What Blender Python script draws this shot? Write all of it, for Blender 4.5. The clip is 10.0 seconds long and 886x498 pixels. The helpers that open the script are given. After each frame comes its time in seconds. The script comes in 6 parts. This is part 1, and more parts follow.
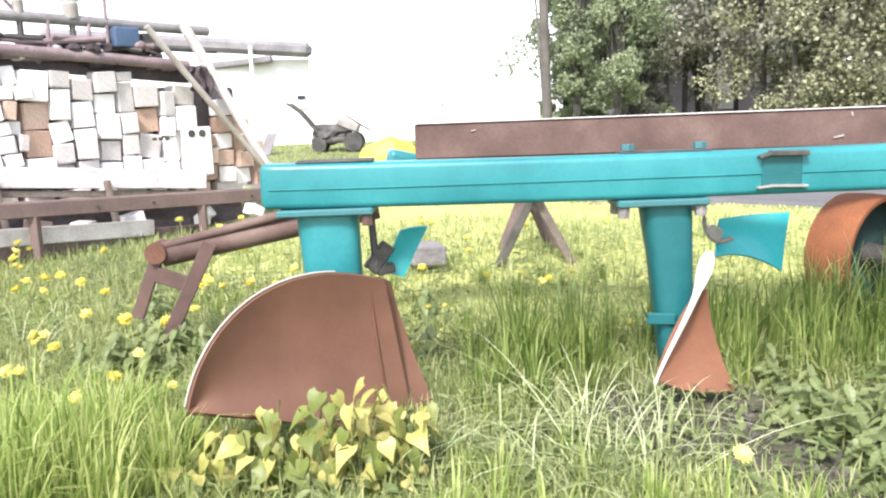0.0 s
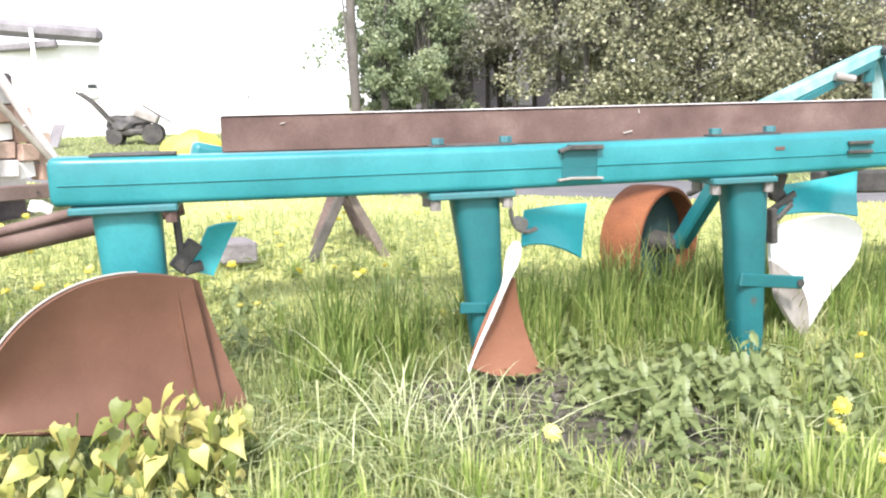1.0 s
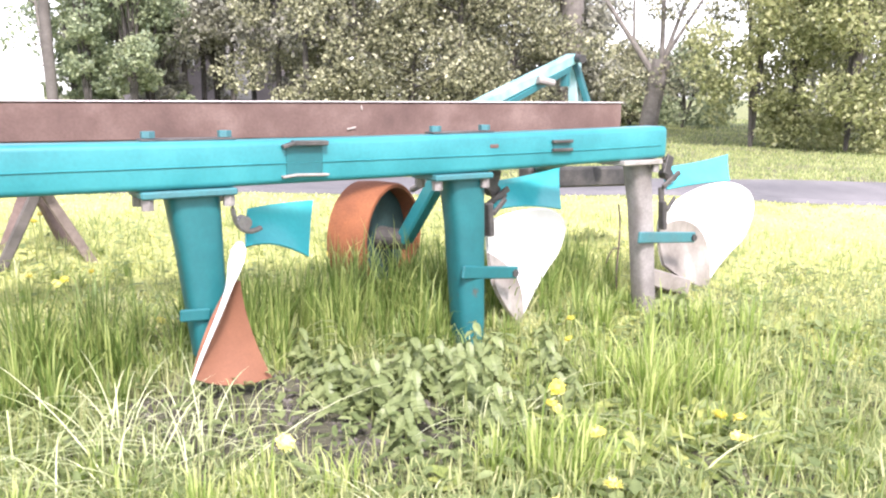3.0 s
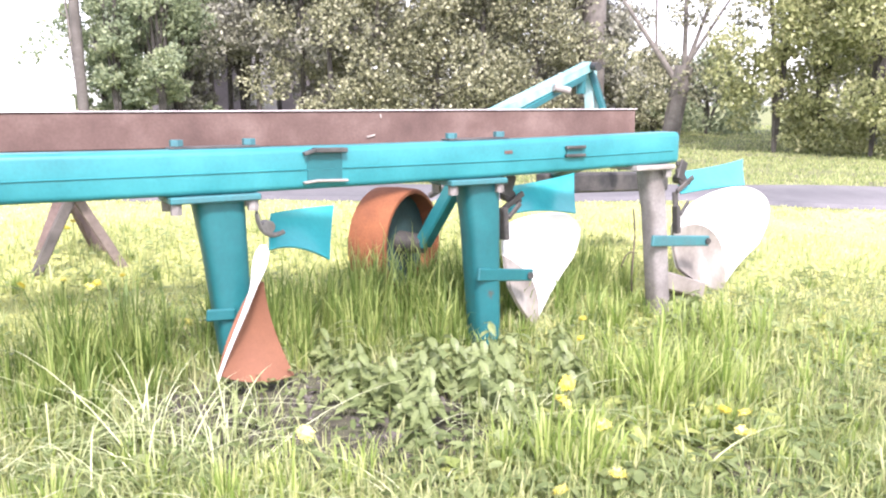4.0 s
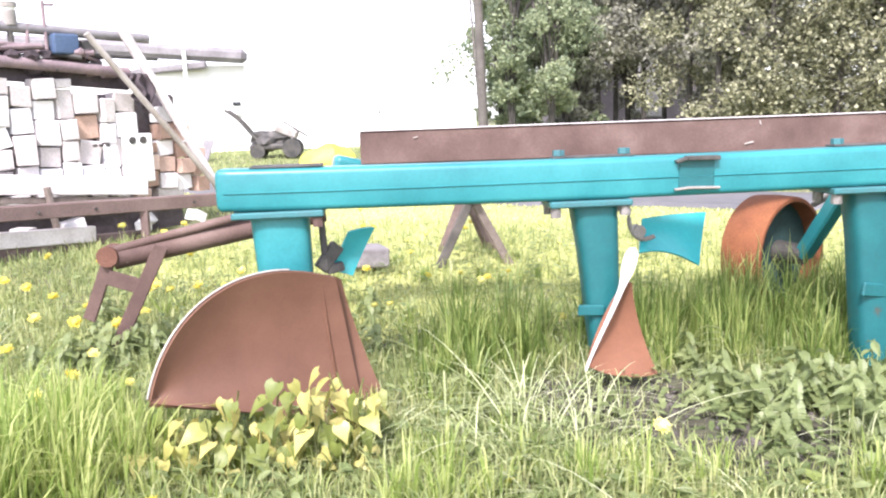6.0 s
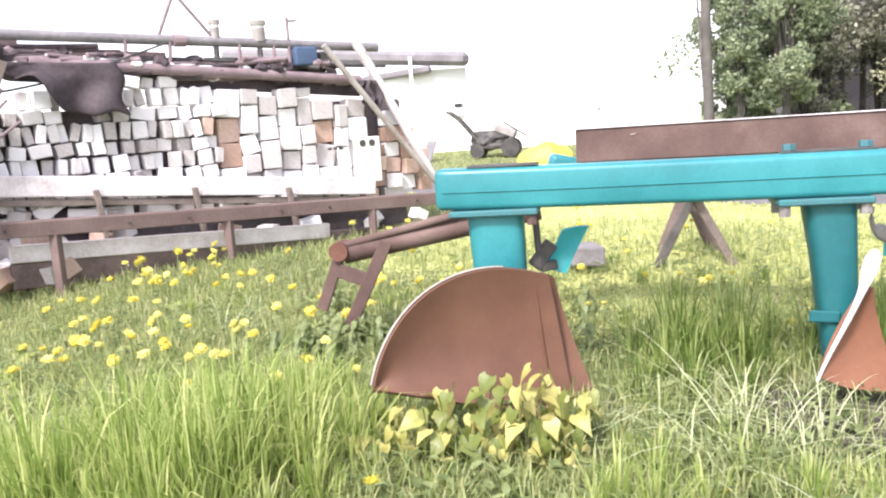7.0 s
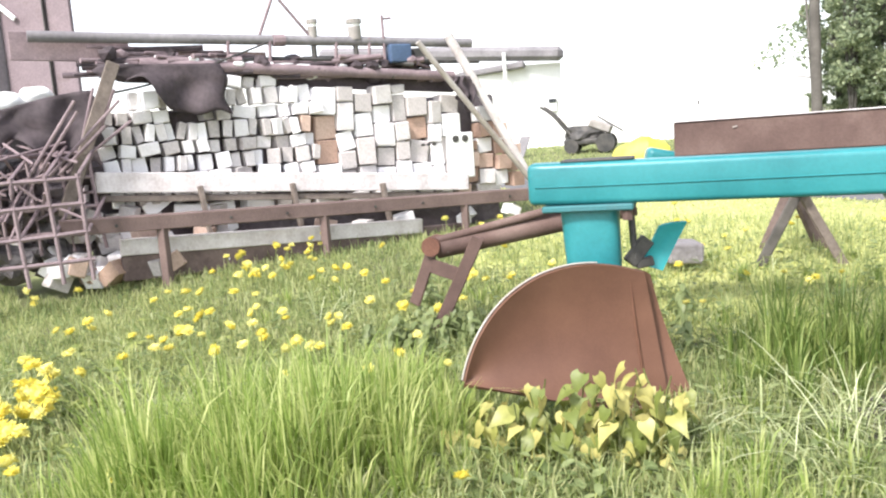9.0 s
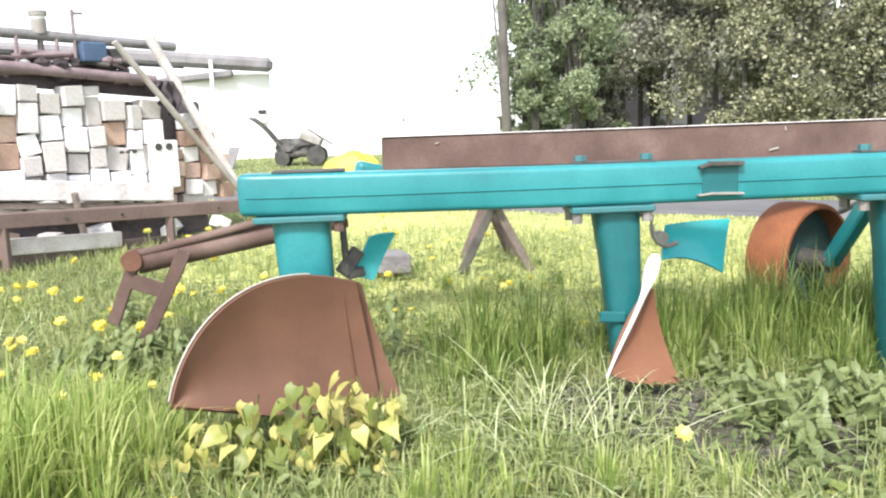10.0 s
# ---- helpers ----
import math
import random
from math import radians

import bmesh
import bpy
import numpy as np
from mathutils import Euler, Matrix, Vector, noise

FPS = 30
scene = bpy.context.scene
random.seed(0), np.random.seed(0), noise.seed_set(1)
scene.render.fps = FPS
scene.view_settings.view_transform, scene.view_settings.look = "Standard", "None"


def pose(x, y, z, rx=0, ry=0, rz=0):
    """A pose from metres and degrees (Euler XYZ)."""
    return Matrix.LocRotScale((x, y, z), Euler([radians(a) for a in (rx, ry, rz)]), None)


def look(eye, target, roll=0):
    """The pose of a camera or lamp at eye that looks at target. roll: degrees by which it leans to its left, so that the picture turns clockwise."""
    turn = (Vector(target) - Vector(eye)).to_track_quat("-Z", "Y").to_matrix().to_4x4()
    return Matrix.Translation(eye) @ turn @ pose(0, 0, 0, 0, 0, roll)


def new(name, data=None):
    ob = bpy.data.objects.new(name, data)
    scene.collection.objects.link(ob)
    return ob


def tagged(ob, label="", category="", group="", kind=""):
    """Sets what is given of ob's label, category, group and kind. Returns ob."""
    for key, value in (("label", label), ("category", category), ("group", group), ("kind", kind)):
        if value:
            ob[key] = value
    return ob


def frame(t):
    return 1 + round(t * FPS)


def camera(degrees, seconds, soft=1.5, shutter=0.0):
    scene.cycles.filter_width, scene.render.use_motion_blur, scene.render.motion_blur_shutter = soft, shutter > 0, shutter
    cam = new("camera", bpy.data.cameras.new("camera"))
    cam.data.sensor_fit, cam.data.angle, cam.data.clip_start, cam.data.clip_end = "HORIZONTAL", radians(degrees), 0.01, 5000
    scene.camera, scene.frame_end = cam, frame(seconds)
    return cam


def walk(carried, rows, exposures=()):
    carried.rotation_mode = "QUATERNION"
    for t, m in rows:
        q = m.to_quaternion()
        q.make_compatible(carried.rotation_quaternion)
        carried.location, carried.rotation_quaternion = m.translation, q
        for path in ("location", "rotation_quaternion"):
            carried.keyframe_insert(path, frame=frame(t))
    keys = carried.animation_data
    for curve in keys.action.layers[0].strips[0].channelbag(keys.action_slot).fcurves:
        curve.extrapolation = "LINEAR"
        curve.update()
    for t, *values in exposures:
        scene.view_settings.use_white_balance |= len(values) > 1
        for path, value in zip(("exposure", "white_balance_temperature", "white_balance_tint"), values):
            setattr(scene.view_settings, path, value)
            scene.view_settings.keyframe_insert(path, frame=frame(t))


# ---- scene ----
cam = camera(57.25, 10.0, soft=2.15)
# seconds, x, y, z, pitch, lean to the right, yaw to the left
ROWS = [
    (0.0, 0.000, 0.000, 0.880, -9.30, 2.20, -0.00),
    (0.5, 0.003, 0.017, 0.879, -9.79, 1.67, -6.55),
    (1.0, -0.005, 0.013, 0.879, -10.15, 1.35, -13.38),
    (1.5, 0.060, 0.026, 0.871, -10.29, 1.06, -18.96),
    (2.0, 0.030, 0.060, 0.875, -10.66, 0.43, -26.48),
    (2.5, 0.019, 0.077, 0.876, -10.74, -0.15, -31.57),
    (2.7, 0.024, 0.096, 0.875, -10.75, -0.41, -32.89),
    (3.8, -0.008, 0.007, 0.873, -10.11, 0.03, -32.26),
    (4.0, -0.006, -0.009, 0.873, -10.02, 0.12, -31.13),
    (4.5, -0.022, -0.083, 0.884, -9.83, 0.42, -26.61),
    (5.0, -0.021, -0.092, 0.883, -9.68, 0.71, -20.27),
    (5.5, -0.033, -0.136, 0.884, -9.33, 1.32, -12.40),
    (7.0, -0.016, -0.189, 0.887, -8.36, 3.72, 10.95),
    (7.5, -0.022, -0.188, 0.884, -8.14, 4.33, 18.67),
    (8.0, -0.007, -0.310, 0.894, -7.84, 4.37, 25.35),
    (8.25, -0.008, -0.312, 0.893, -7.83, 4.37, 26.33),
    (8.5, -0.008, -0.312, 0.893, -7.83, 4.37, 25.32),
    (9.0, -0.018, -0.179, 0.881, -8.16, 4.24, 17.53),
    (9.5, -0.021, -0.185, 0.882, -8.33, 2.95, 7.29),
    (10.0, -0.020, -0.170, 0.876, -8.38, 2.08, -2.81),
]
EXPOSURE = 1.45
walk(cam, [(t, pose(x, y, z, 90 + pitch, 0, yaw) @ pose(0, 0, 0, 0, 0, -lean)) for t, x, y, z, pitch, lean, yaw in ROWS],
     [(t, EXPOSURE + e, k, tint) for t, e, k, tint in ((0.0, 0.13, 6350, 14), (1.0, 0.2, 6350, 15), (2.5, 0.37, 6350, 21), (4.0, 0.49, 6250, 26), (5.0, 0.46, 6200, 26), (5.5, 0.42, 6200, 24),
                                                       (7.0, 0.1, 6350, 20), (8.5, -0.01, 6400, 17), (9.0, 0.0, 6400, 13), (9.5, -0.05, 6400, 11), (10.0, -0.02, 6400, 10))])

# ---- world and light: bright, hazy spring day ----
SUN_UP, SUN_TURN = 48.0, 200.0   # degrees: height of the sun, and its compass turn from +y, clockwise
world = bpy.data.worlds.new("sky")
scene.world = world
world.use_nodes = True
wn, wl = world.node_tree.nodes, world.node_tree.links
sky = wn.new("ShaderNodeTexSky")
sky.sky_type, sky.sun_disc = "NISHITA", False
sky.sun_elevation, sky.sun_rotation = radians(SUN_UP), radians(SUN_TURN)
sky.dust_density, sky.air_density, sky.ozone_density = 1.2, 1.0, 1.0
veil = wn.new("ShaderNodeHueSaturation")
veil.inputs["Saturation"].default_value = 0.3
wl.new(sky.outputs[0], veil.inputs["Color"])
wl.new(veil.outputs[0], wn["Background"].inputs["Color"])
wn["Background"].inputs["Strength"].default_value = 0.15
sun = new("sun", bpy.data.lights.new("sun", "SUN"))
sun.data.energy, sun.data.angle, sun.data.color = 2.4, radians(8), (1.0, 0.95, 0.87)
a, b = radians(SUN_UP), radians(SUN_TURN)
sun.matrix_world = look((0, 0, 30), (-math.sin(b) * math.cos(a) * 10, -math.cos(b) * math.cos(a) * 10, 30 - math.sin(a) * 10))


# ---- materials ----
def material(name, colors, scale=6.0, rough=0.7, metal=0.0, bump=0.2, fine=60.0, spread=(0.35, 0.65), spots=None, object_random=0.0, island=0.0, translucent=0.0, speckle=0.35):
    """Two or three colours mixed by a broad noise, a fine grain over them, spots of wear, and relief."""
    m = bpy.data.materials.new(name)
    m.use_nodes = True
    n, l = m.node_tree.nodes, m.node_tree.links
    bsdf = n["Principled BSDF"]
    bsdf.inputs["Roughness"].default_value, bsdf.inputs["Metallic"].default_value = rough, metal
    co = n.new("ShaderNodeTexCoord")
    big = n.new("ShaderNodeTexNoise")
    big.inputs["Scale"].default_value, big.inputs["Detail"].default_value, big.inputs["Roughness"].default_value = scale, 6, 0.6
    l.new(co.outputs["Object"], big.inputs["Vector"])
    small = n.new("ShaderNodeTexNoise")
    small.inputs["Scale"].default_value, small.inputs["Detail"].default_value = fine, 4
    l.new(co.outputs["Object"], small.inputs["Vector"])
    ramp = n.new("ShaderNodeValToRGB")
    e = ramp.color_ramp.elements
    e[0].position, e[1].position = spread
    e[0].color, e[1].color = (*colors[0], 1), (*colors[-1], 1)
    if len(colors) == 3:
        e.new(sum(spread) / 2).color = (*colors[1], 1)
    factor = big.outputs["Fac"]
    for source, amount in ((object_random, "object"), (island, "island")):
        if source:
            where = n.new("ShaderNodeObjectInfo" if amount == "object" else "ShaderNodeNewGeometry")
            mix = n.new("ShaderNodeMix")
            mix.inputs["Factor"].default_value = source
            l.new(factor, mix.inputs["A"])
            l.new(where.outputs["Random" if amount == "object" else "Random Per Island"], mix.inputs["B"])
            factor = mix.outputs["Result"]
    l.new(factor, ramp.inputs["Fac"])
    color = ramp.outputs["Color"]
    grain = n.new("ShaderNodeMix")
    grain.data_type, grain.blend_type = "RGBA", "OVERLAY"
    grain.inputs["Factor"].default_value = speckle
    l.new(color, grain.inputs["A"])
    l.new(small.outputs["Fac"], grain.inputs["B"])
    color = grain.outputs["Result"]
    if spots:
        shade, size, low, high = spots
        sn = n.new("ShaderNodeTexNoise")
        sn.inputs["Scale"].default_value, sn.inputs["Detail"].default_value, sn.inputs["Roughness"].default_value = size, 8, 0.7
        l.new(co.outputs["Object"], sn.inputs["Vector"])
        mr = n.new("ShaderNodeMapRange")
        mr.inputs["From Min"].default_value, mr.inputs["From Max"].default_value = low, high
        l.new(sn.outputs["Fac"], mr.inputs["Value"])
        mx = n.new("ShaderNodeMix")
        mx.data_type = "RGBA"
        l.new(mr.outputs["Result"], mx.inputs["Factor"])
        l.new(color, mx.inputs["A"])
        mx.inputs["B"].default_value = (*shade, 1)
        color = mx.outputs["Result"]
    l.new(color, bsdf.inputs["Base Color"])
    if bump:
        bp = n.new("ShaderNodeBump")
        bp.inputs["Strength"].default_value, bp.inputs["Distance"].default_value = bump, 0.01
        l.new(small.outputs["Fac"], bp.inputs["Height"])
        l.new(bp.outputs["Normal"], bsdf.inputs["Normal"])
    if translucent:
        tr = n.new("ShaderNodeBsdfTranslucent")
        l.new(color, tr.inputs["Color"])
        ms = n.new("ShaderNodeMixShader")
        ms.inputs["Fac"].default_value = translucent
        l.new(bsdf.outputs[0], ms.inputs[1])
        l.new(tr.outputs[0], ms.inputs[2])
        l.new(ms.outputs[0], n["Material Output"].inputs["Surface"])
    return m


TEAL = material("teal_paint", [(0.014, 0.155, 0.174), (0.022, 0.195, 0.215), (0.034, 0.235, 0.255)], 3, 0.36, 0.0, 0.04, 90, spots=((0.10, 0.10, 0.085), 11, 0.68, 0.76), speckle=0.15)
# About half the frame teal's value, for legs, straps, stays and pads.
TEAL_DARK = material("dark_teal_paint", [(0.006, 0.083, 0.094), (0.009, 0.118, 0.130)], 4, 0.45, 0.0, 0.05, 90, spots=((0.07, 0.055, 0.045), 12, 0.62, 0.72), speckle=0.15)
RUST = material("rust", [(0.085, 0.036, 0.024), (0.125, 0.055, 0.036), (0.165, 0.08, 0.052)], 7, 0.85, 0.0, 0.3, 120)
RUST_PLATE = material("rusty_plate", [(0.115, 0.053, 0.034), (0.152, 0.073, 0.047), (0.19, 0.096, 0.063)], 2.5, 0.6, 0.0, 0.06, 140, speckle=0.12)
RUST_WARM = material("warm_rust", [(0.155, 0.064, 0.036), (0.20, 0.085, 0.048), (0.25, 0.11, 0.062)], 3.0, 0.65, 0.0, 0.08, 140, speckle=0.15)
# Lighter copy of the frame's teal: the blades' glare is in the colour.
GLARE_TEAL = material("glare_teal", [(0.03, 0.32, 0.35), (0.045, 0.40, 0.43)], 4, 0.22, 0.0, 0.03, 90, speckle=0.1)
WHEEL_DISC = material("dark_teal_disc", [(0.016, 0.045, 0.045), (0.03, 0.075, 0.075)], 6, 0.7, 0.0, 0.2, 90)
RUST_ORANGE = material("orange_rust", [(0.17, 0.058, 0.024), (0.25, 0.09, 0.035)], 5, 0.85, 0.0, 0.25, 110)
RUST_PINK = material("faded_rust", [(0.070, 0.040, 0.034), (0.112, 0.069, 0.058), (0.168, 0.114, 0.098)], 4.5, 0.8, 0.0, 0.14, 110, spread=(0.3, 0.7), spots=((0.32, 0.28, 0.25), 16, 0.71, 0.77), speckle=0.25)
# Near-white and hardly metallic: the base colour holds the steel's sky reflection.
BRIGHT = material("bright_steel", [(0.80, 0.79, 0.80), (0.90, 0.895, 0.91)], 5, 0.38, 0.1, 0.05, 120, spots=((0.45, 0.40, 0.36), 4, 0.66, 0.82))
# Teal paled in colour for the sky reflected on the glossy mast and strut.
SHEEN_TEAL = material("sky_sheen_teal", [(0.14, 0.36, 0.37), (0.24, 0.45, 0.46), (0.36, 0.52, 0.53)], 6, 0.35, 0.0, 0.05, 90, speckle=0.15)
GREY_STEEL = material("grey_steel", [(0.24, 0.22, 0.20), (0.36, 0.34, 0.32)], 8, 0.6, 0.2, 0.15, 100)
DARK_STEEL = material("dark_steel", [(0.045, 0.045, 0.045), (0.105, 0.098, 0.090)], 10, 0.6, 0.4, 0.2, 100)
ROD = material("rod_iron", [(0.187, 0.140, 0.151), (0.286, 0.220, 0.231)], 8, 0.8, 0.1, 0.2, 90)
WHITE_BRICK = material("white_brick", [(0.48, 0.445, 0.435), (0.71, 0.685, 0.685), (0.84, 0.825, 0.84)], 6, 0.9, 0.0, 0.4, 70, object_random=0.75, spots=((0.36, 0.30, 0.26), 7, 0.62, 0.8))
ORANGE_BRICK = material("orange_brick", [(0.40, 0.27, 0.21), (0.56, 0.42, 0.35)], 6, 0.9, 0.0, 0.4, 70, object_random=0.6)
GREY_WOOD = material("grey_wood", [(0.13, 0.105, 0.09), (0.22, 0.18, 0.155)], 9, 0.85, 0.0, 0.35, 60)
PALE_WOOD = material("pale_wood", [(0.53, 0.48, 0.475), (0.73, 0.69, 0.69)], 7, 0.85, 0.0, 0.3, 60)
BROWN_WOOD = material("brown_wood", [(0.106, 0.075, 0.069), (0.188, 0.138, 0.125)], 7, 0.85, 0.0, 0.3, 60)
SHEET = material("dark_sheet", [(0.036, 0.027, 0.031), (0.070, 0.053, 0.059)], 5, 0.8, 0.0, 0.3, 40)
CONCRETE = material("concrete_block", [(0.10, 0.092, 0.096), (0.155, 0.143, 0.147), (0.235, 0.222, 0.226)], 1.6, 0.95, 0.0, 0.8, 30, object_random=0.15, spots=((0.06, 0.048, 0.051), 1.1, 0.54, 0.70))
DOOR = material("faded_door_sheet", [(0.18, 0.138, 0.153), (0.24, 0.19, 0.205)], 2, 0.8, 0.0, 0.2, 60, spots=((0.14, 0.10, 0.095), 3, 0.6, 0.75))
CLOD = material("soil_clods", [(0.056, 0.050, 0.045), (0.128, 0.116, 0.105)], 9, 1.0, 0.0, 0.5, 60, island=0.5)
RAIL = material("dull_rail_rust", [(0.12, 0.082, 0.075), (0.17, 0.12, 0.11)], 4, 0.85, 0.0, 0.25, 110)
SHARE = material("scoured_share", [(0.30, 0.26, 0.23), (0.48, 0.45, 0.42)], 5, 0.5, 0.2, 0.08, 90, speckle=0.2)
WORN = material("worn_teal_grey", [(0.05, 0.14, 0.155), (0.035, 0.165, 0.182)], 9, 0.5, 0.1, 0.05, 80, speckle=0.2)
BARE_LEG = material("bare_leg_steel", [(0.15, 0.135, 0.125), (0.22, 0.205, 0.195), (0.28, 0.265, 0.25)], 5, 0.6, 0.1, 0.1, 100)
SCOURED = material("grey_brown_share", [(0.17, 0.148, 0.132), (0.27, 0.245, 0.222), (0.40, 0.37, 0.345)], 4, 0.55, 0.2, 0.08, 90, speckle=0.2)
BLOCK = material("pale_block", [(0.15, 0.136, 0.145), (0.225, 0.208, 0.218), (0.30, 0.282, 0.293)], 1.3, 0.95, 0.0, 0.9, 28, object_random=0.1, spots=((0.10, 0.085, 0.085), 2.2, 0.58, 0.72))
DARK_MAUVE = material("dark_mauve", [(0.070, 0.055, 0.061), (0.113, 0.094, 0.102), (0.174, 0.149, 0.157)], 1.6, 0.95, 0.0, 0.8, 30, object_random=0.15)
BARE = material("bare_soil", [(0.042, 0.039, 0.025), (0.07, 0.066, 0.044), (0.10, 0.11, 0.055)], 11, 1.0, 0.0, 1.0, 60, spread=(0.3, 0.72))
PILLAR = material("grey_white_render", [(0.22, 0.20, 0.212), (0.31, 0.285, 0.298)], 1.5, 0.9, 0.0, 0.2, 30)
HOUSE_DOOR = material("pale_house_door", [(0.42, 0.40, 0.40), (0.52, 0.50, 0.50)], 2, 0.7, 0.0, 0.1, 40)
LEAF_SPRING = material("spring_leaves", [(0.19, 0.215, 0.10), (0.37, 0.40, 0.19), (0.66, 0.65, 0.38)], 1.3, 0.45, 0, 0, 20, island=0.45, spread=(0.3, 0.75), translucent=0.5)
HOUSE_WALL = material("lilac_grey_render", [(0.17, 0.15, 0.155), (0.24, 0.212, 0.218)], 1.0, 0.9, 0.0, 0.2, 20)
PLASTER = material("white_plaster", [(0.78, 0.78, 0.77), (0.84, 0.84, 0.83)], 1.5, 0.9, 0.0, 0.1, 30)
ROOF = material("roof_sheet", [(0.16, 0.15, 0.16), (0.24, 0.23, 0.24)], 2, 0.8, 0.0, 0.1, 30)
ASPHALT = material("asphalt", [(0.10, 0.10, 0.105), (0.16, 0.155, 0.16)], 1.5, 0.95, 0.0, 0.4, 80)
SOIL = material("soil_and_turf", [(0.12, 0.12, 0.068), (0.165, 0.185, 0.072), (0.21, 0.24, 0.085)], 2.4, 1.0, 0.0, 0.8, 40)
TURF = material("mown_turf", [(0.26, 0.285, 0.10), (0.335, 0.36, 0.13), (0.41, 0.42, 0.165)], 1.6, 1.0, 0.0, 0.7, 50)
GRASS = material("grass_blades", [(0.225, 0.295, 0.115), (0.38, 0.435, 0.185), (0.56, 0.575, 0.29)], 2.2, 0.5, 0, 0, 40, island=0.5, spread=(0.28, 0.72), translucent=0.55)
TALL_GRASS = material("fresh_tall_grass", [(0.20, 0.29, 0.065), (0.36, 0.46, 0.125), (0.64, 0.68, 0.29)], 2.0, 0.5, 0, 0, 40, island=0.5, spread=(0.28, 0.72), translucent=0.55)
# Darker copy of the tall grass, with the plough's shade in its colour.
SHADED_GRASS = material("shaded_grass", [(0.12, 0.195, 0.045), (0.235, 0.325, 0.085), (0.43, 0.49, 0.17)], 2.0, 0.5, 0, 0, 40, island=0.5, spread=(0.28, 0.72), translucent=0.5)
LAWN = material("lawn_blades", [(0.530, 0.562, 0.201), (0.668, 0.678, 0.297), (0.774, 0.763, 0.403)], 1.0, 0.5, 0, 0, 40, island=0.4, spread=(0.2, 0.8), translucent=0.5)
STRAW = material("dry_grass", [(0.38, 0.44, 0.20), (0.60, 0.63, 0.40)], 2, 0.5, 0, 0, 40, island=0.5, translucent=0.3)
YELLOW_LEAF = material("yellow_green_leaf", [(0.17, 0.21, 0.05), (0.33, 0.34, 0.095), (0.50, 0.46, 0.16)], 8, 0.45, 0, 0.15, 50, object_random=0.8, translucent=0.35)
WEED_LEAF = material("weed_leaf", [(0.142, 0.189, 0.069), (0.284, 0.335, 0.146)], 6, 0.45, 0, 0.15, 50, island=0.5, object_random=0.3, translucent=0.4)
ROSETTE = material("rosette_leaf", [(0.25, 0.31, 0.09), (0.44, 0.48, 0.16)], 8, 0.45, 0, 0.15, 50, object_random=0.7, translucent=0.4)
STEM = material("stem", [(0.16, 0.2, 0.06), (0.24, 0.27, 0.1)], 8, 0.6, 0, 0, 50)
PETAL = material("dandelion_petal", [(0.80, 0.70, 0.12), (0.90, 0.84, 0.30)], 20, 0.6, 0, 0.2, 200, object_random=0.5, translucent=0.3)
BARK = material("bark", [(0.11, 0.10, 0.09), (0.19, 0.175, 0.155)], 6, 0.95, 0, 0.6, 30)
DARK_BARK = material("dark_bark", [(0.06, 0.056, 0.05), (0.11, 0.10, 0.09)], 6, 0.95, 0, 0.6, 30)
POLE_WOOD = material("weathered_pole", [(0.081, 0.074, 0.065), (0.130, 0.118, 0.105)], 3, 0.9, 0, 0.3, 40)
LEAF_FRESH = material("fresh_leaves", [(0.168, 0.216, 0.138), (0.294, 0.354, 0.216), (0.480, 0.528, 0.324)], 1.2, 0.5, 0, 0, 20, island=0.35, spread=(0.32, 0.7), translucent=0.45)
LEAF_DARK = material("dark_leaves", [(0.189, 0.189, 0.169), (0.325, 0.332, 0.267), (0.481, 0.481, 0.364)], 1.0, 0.5, 0, 0, 20, island=0.4, spread=(0.32, 0.7), translucent=0.4)
LEAF_OLIVE = material("olive_leaves", [(0.13, 0.14, 0.09), (0.32, 0.325, 0.20), (0.68, 0.67, 0.46)], 1.3, 0.45, 0, 0, 20, island=0.5, spread=(0.34, 0.78), translucent=0.45)
BLUE = material("blue_plastic", [(0.05, 0.085, 0.16), (0.07, 0.115, 0.20)], 6, 0.5, 0, 0.05, 60)
YELLOW = material("yellow_paint", [(0.62, 0.5, 0.05), (0.75, 0.62, 0.09)], 3, 0.6, 0, 0.1, 40)
RED = material("red_sheet", [(0.36, 0.06, 0.05), (0.45, 0.09, 0.08)], 3, 0.6, 0, 0.1, 40)
GLASS_DARK = material("dark_pane", [(0.03, 0.035, 0.04), (0.06, 0.065, 0.07)], 3, 0.12, 0, 0, 40)


# ---- mesh helpers ----
def part(name, bm, mat, parent=None, label="", smooth=False):
    me = bpy.data.meshes.new(name)
    bm.normal_update()
    if smooth:
        for e in bm.edges:
            e.smooth = len(e.link_faces) != 2 or e.calc_face_angle(0.0) < 0.7
    bm.to_mesh(me)
    bm.free()
    me.materials.append(mat)
    if smooth:
        me.polygons.foreach_set("use_smooth", [True] * len(me.polygons))
    ob = new(name, me)
    if parent:
        ob.parent = parent
        ob.matrix_parent_inverse = parent.matrix_world.inverted()
    return tagged(ob, label) if label else ob


def thing(name, place, label, category, group="", turn=0.0):
    ob = new(name)
    ob.empty_display_size = 0.1
    ob.matrix_world = pose(*place, 0, 0, turn)
    return tagged(ob, label, category, group)


def box(bm, m, sx, sy, sz, bevel=0.0, seg=2):
    """A box of that size round the pose m, with rounded edges."""
    made = bmesh.ops.create_cube(bm, size=1.0, matrix=m @ Matrix.Diagonal((sx, sy, sz, 1)))
    if bevel:
        edges = {e for v in made["verts"] for e in v.link_edges}
        bmesh.ops.bevel(bm, geom=list(edges), offset=bevel, segments=seg, affect="EDGES", profile=0.5)
    return bm


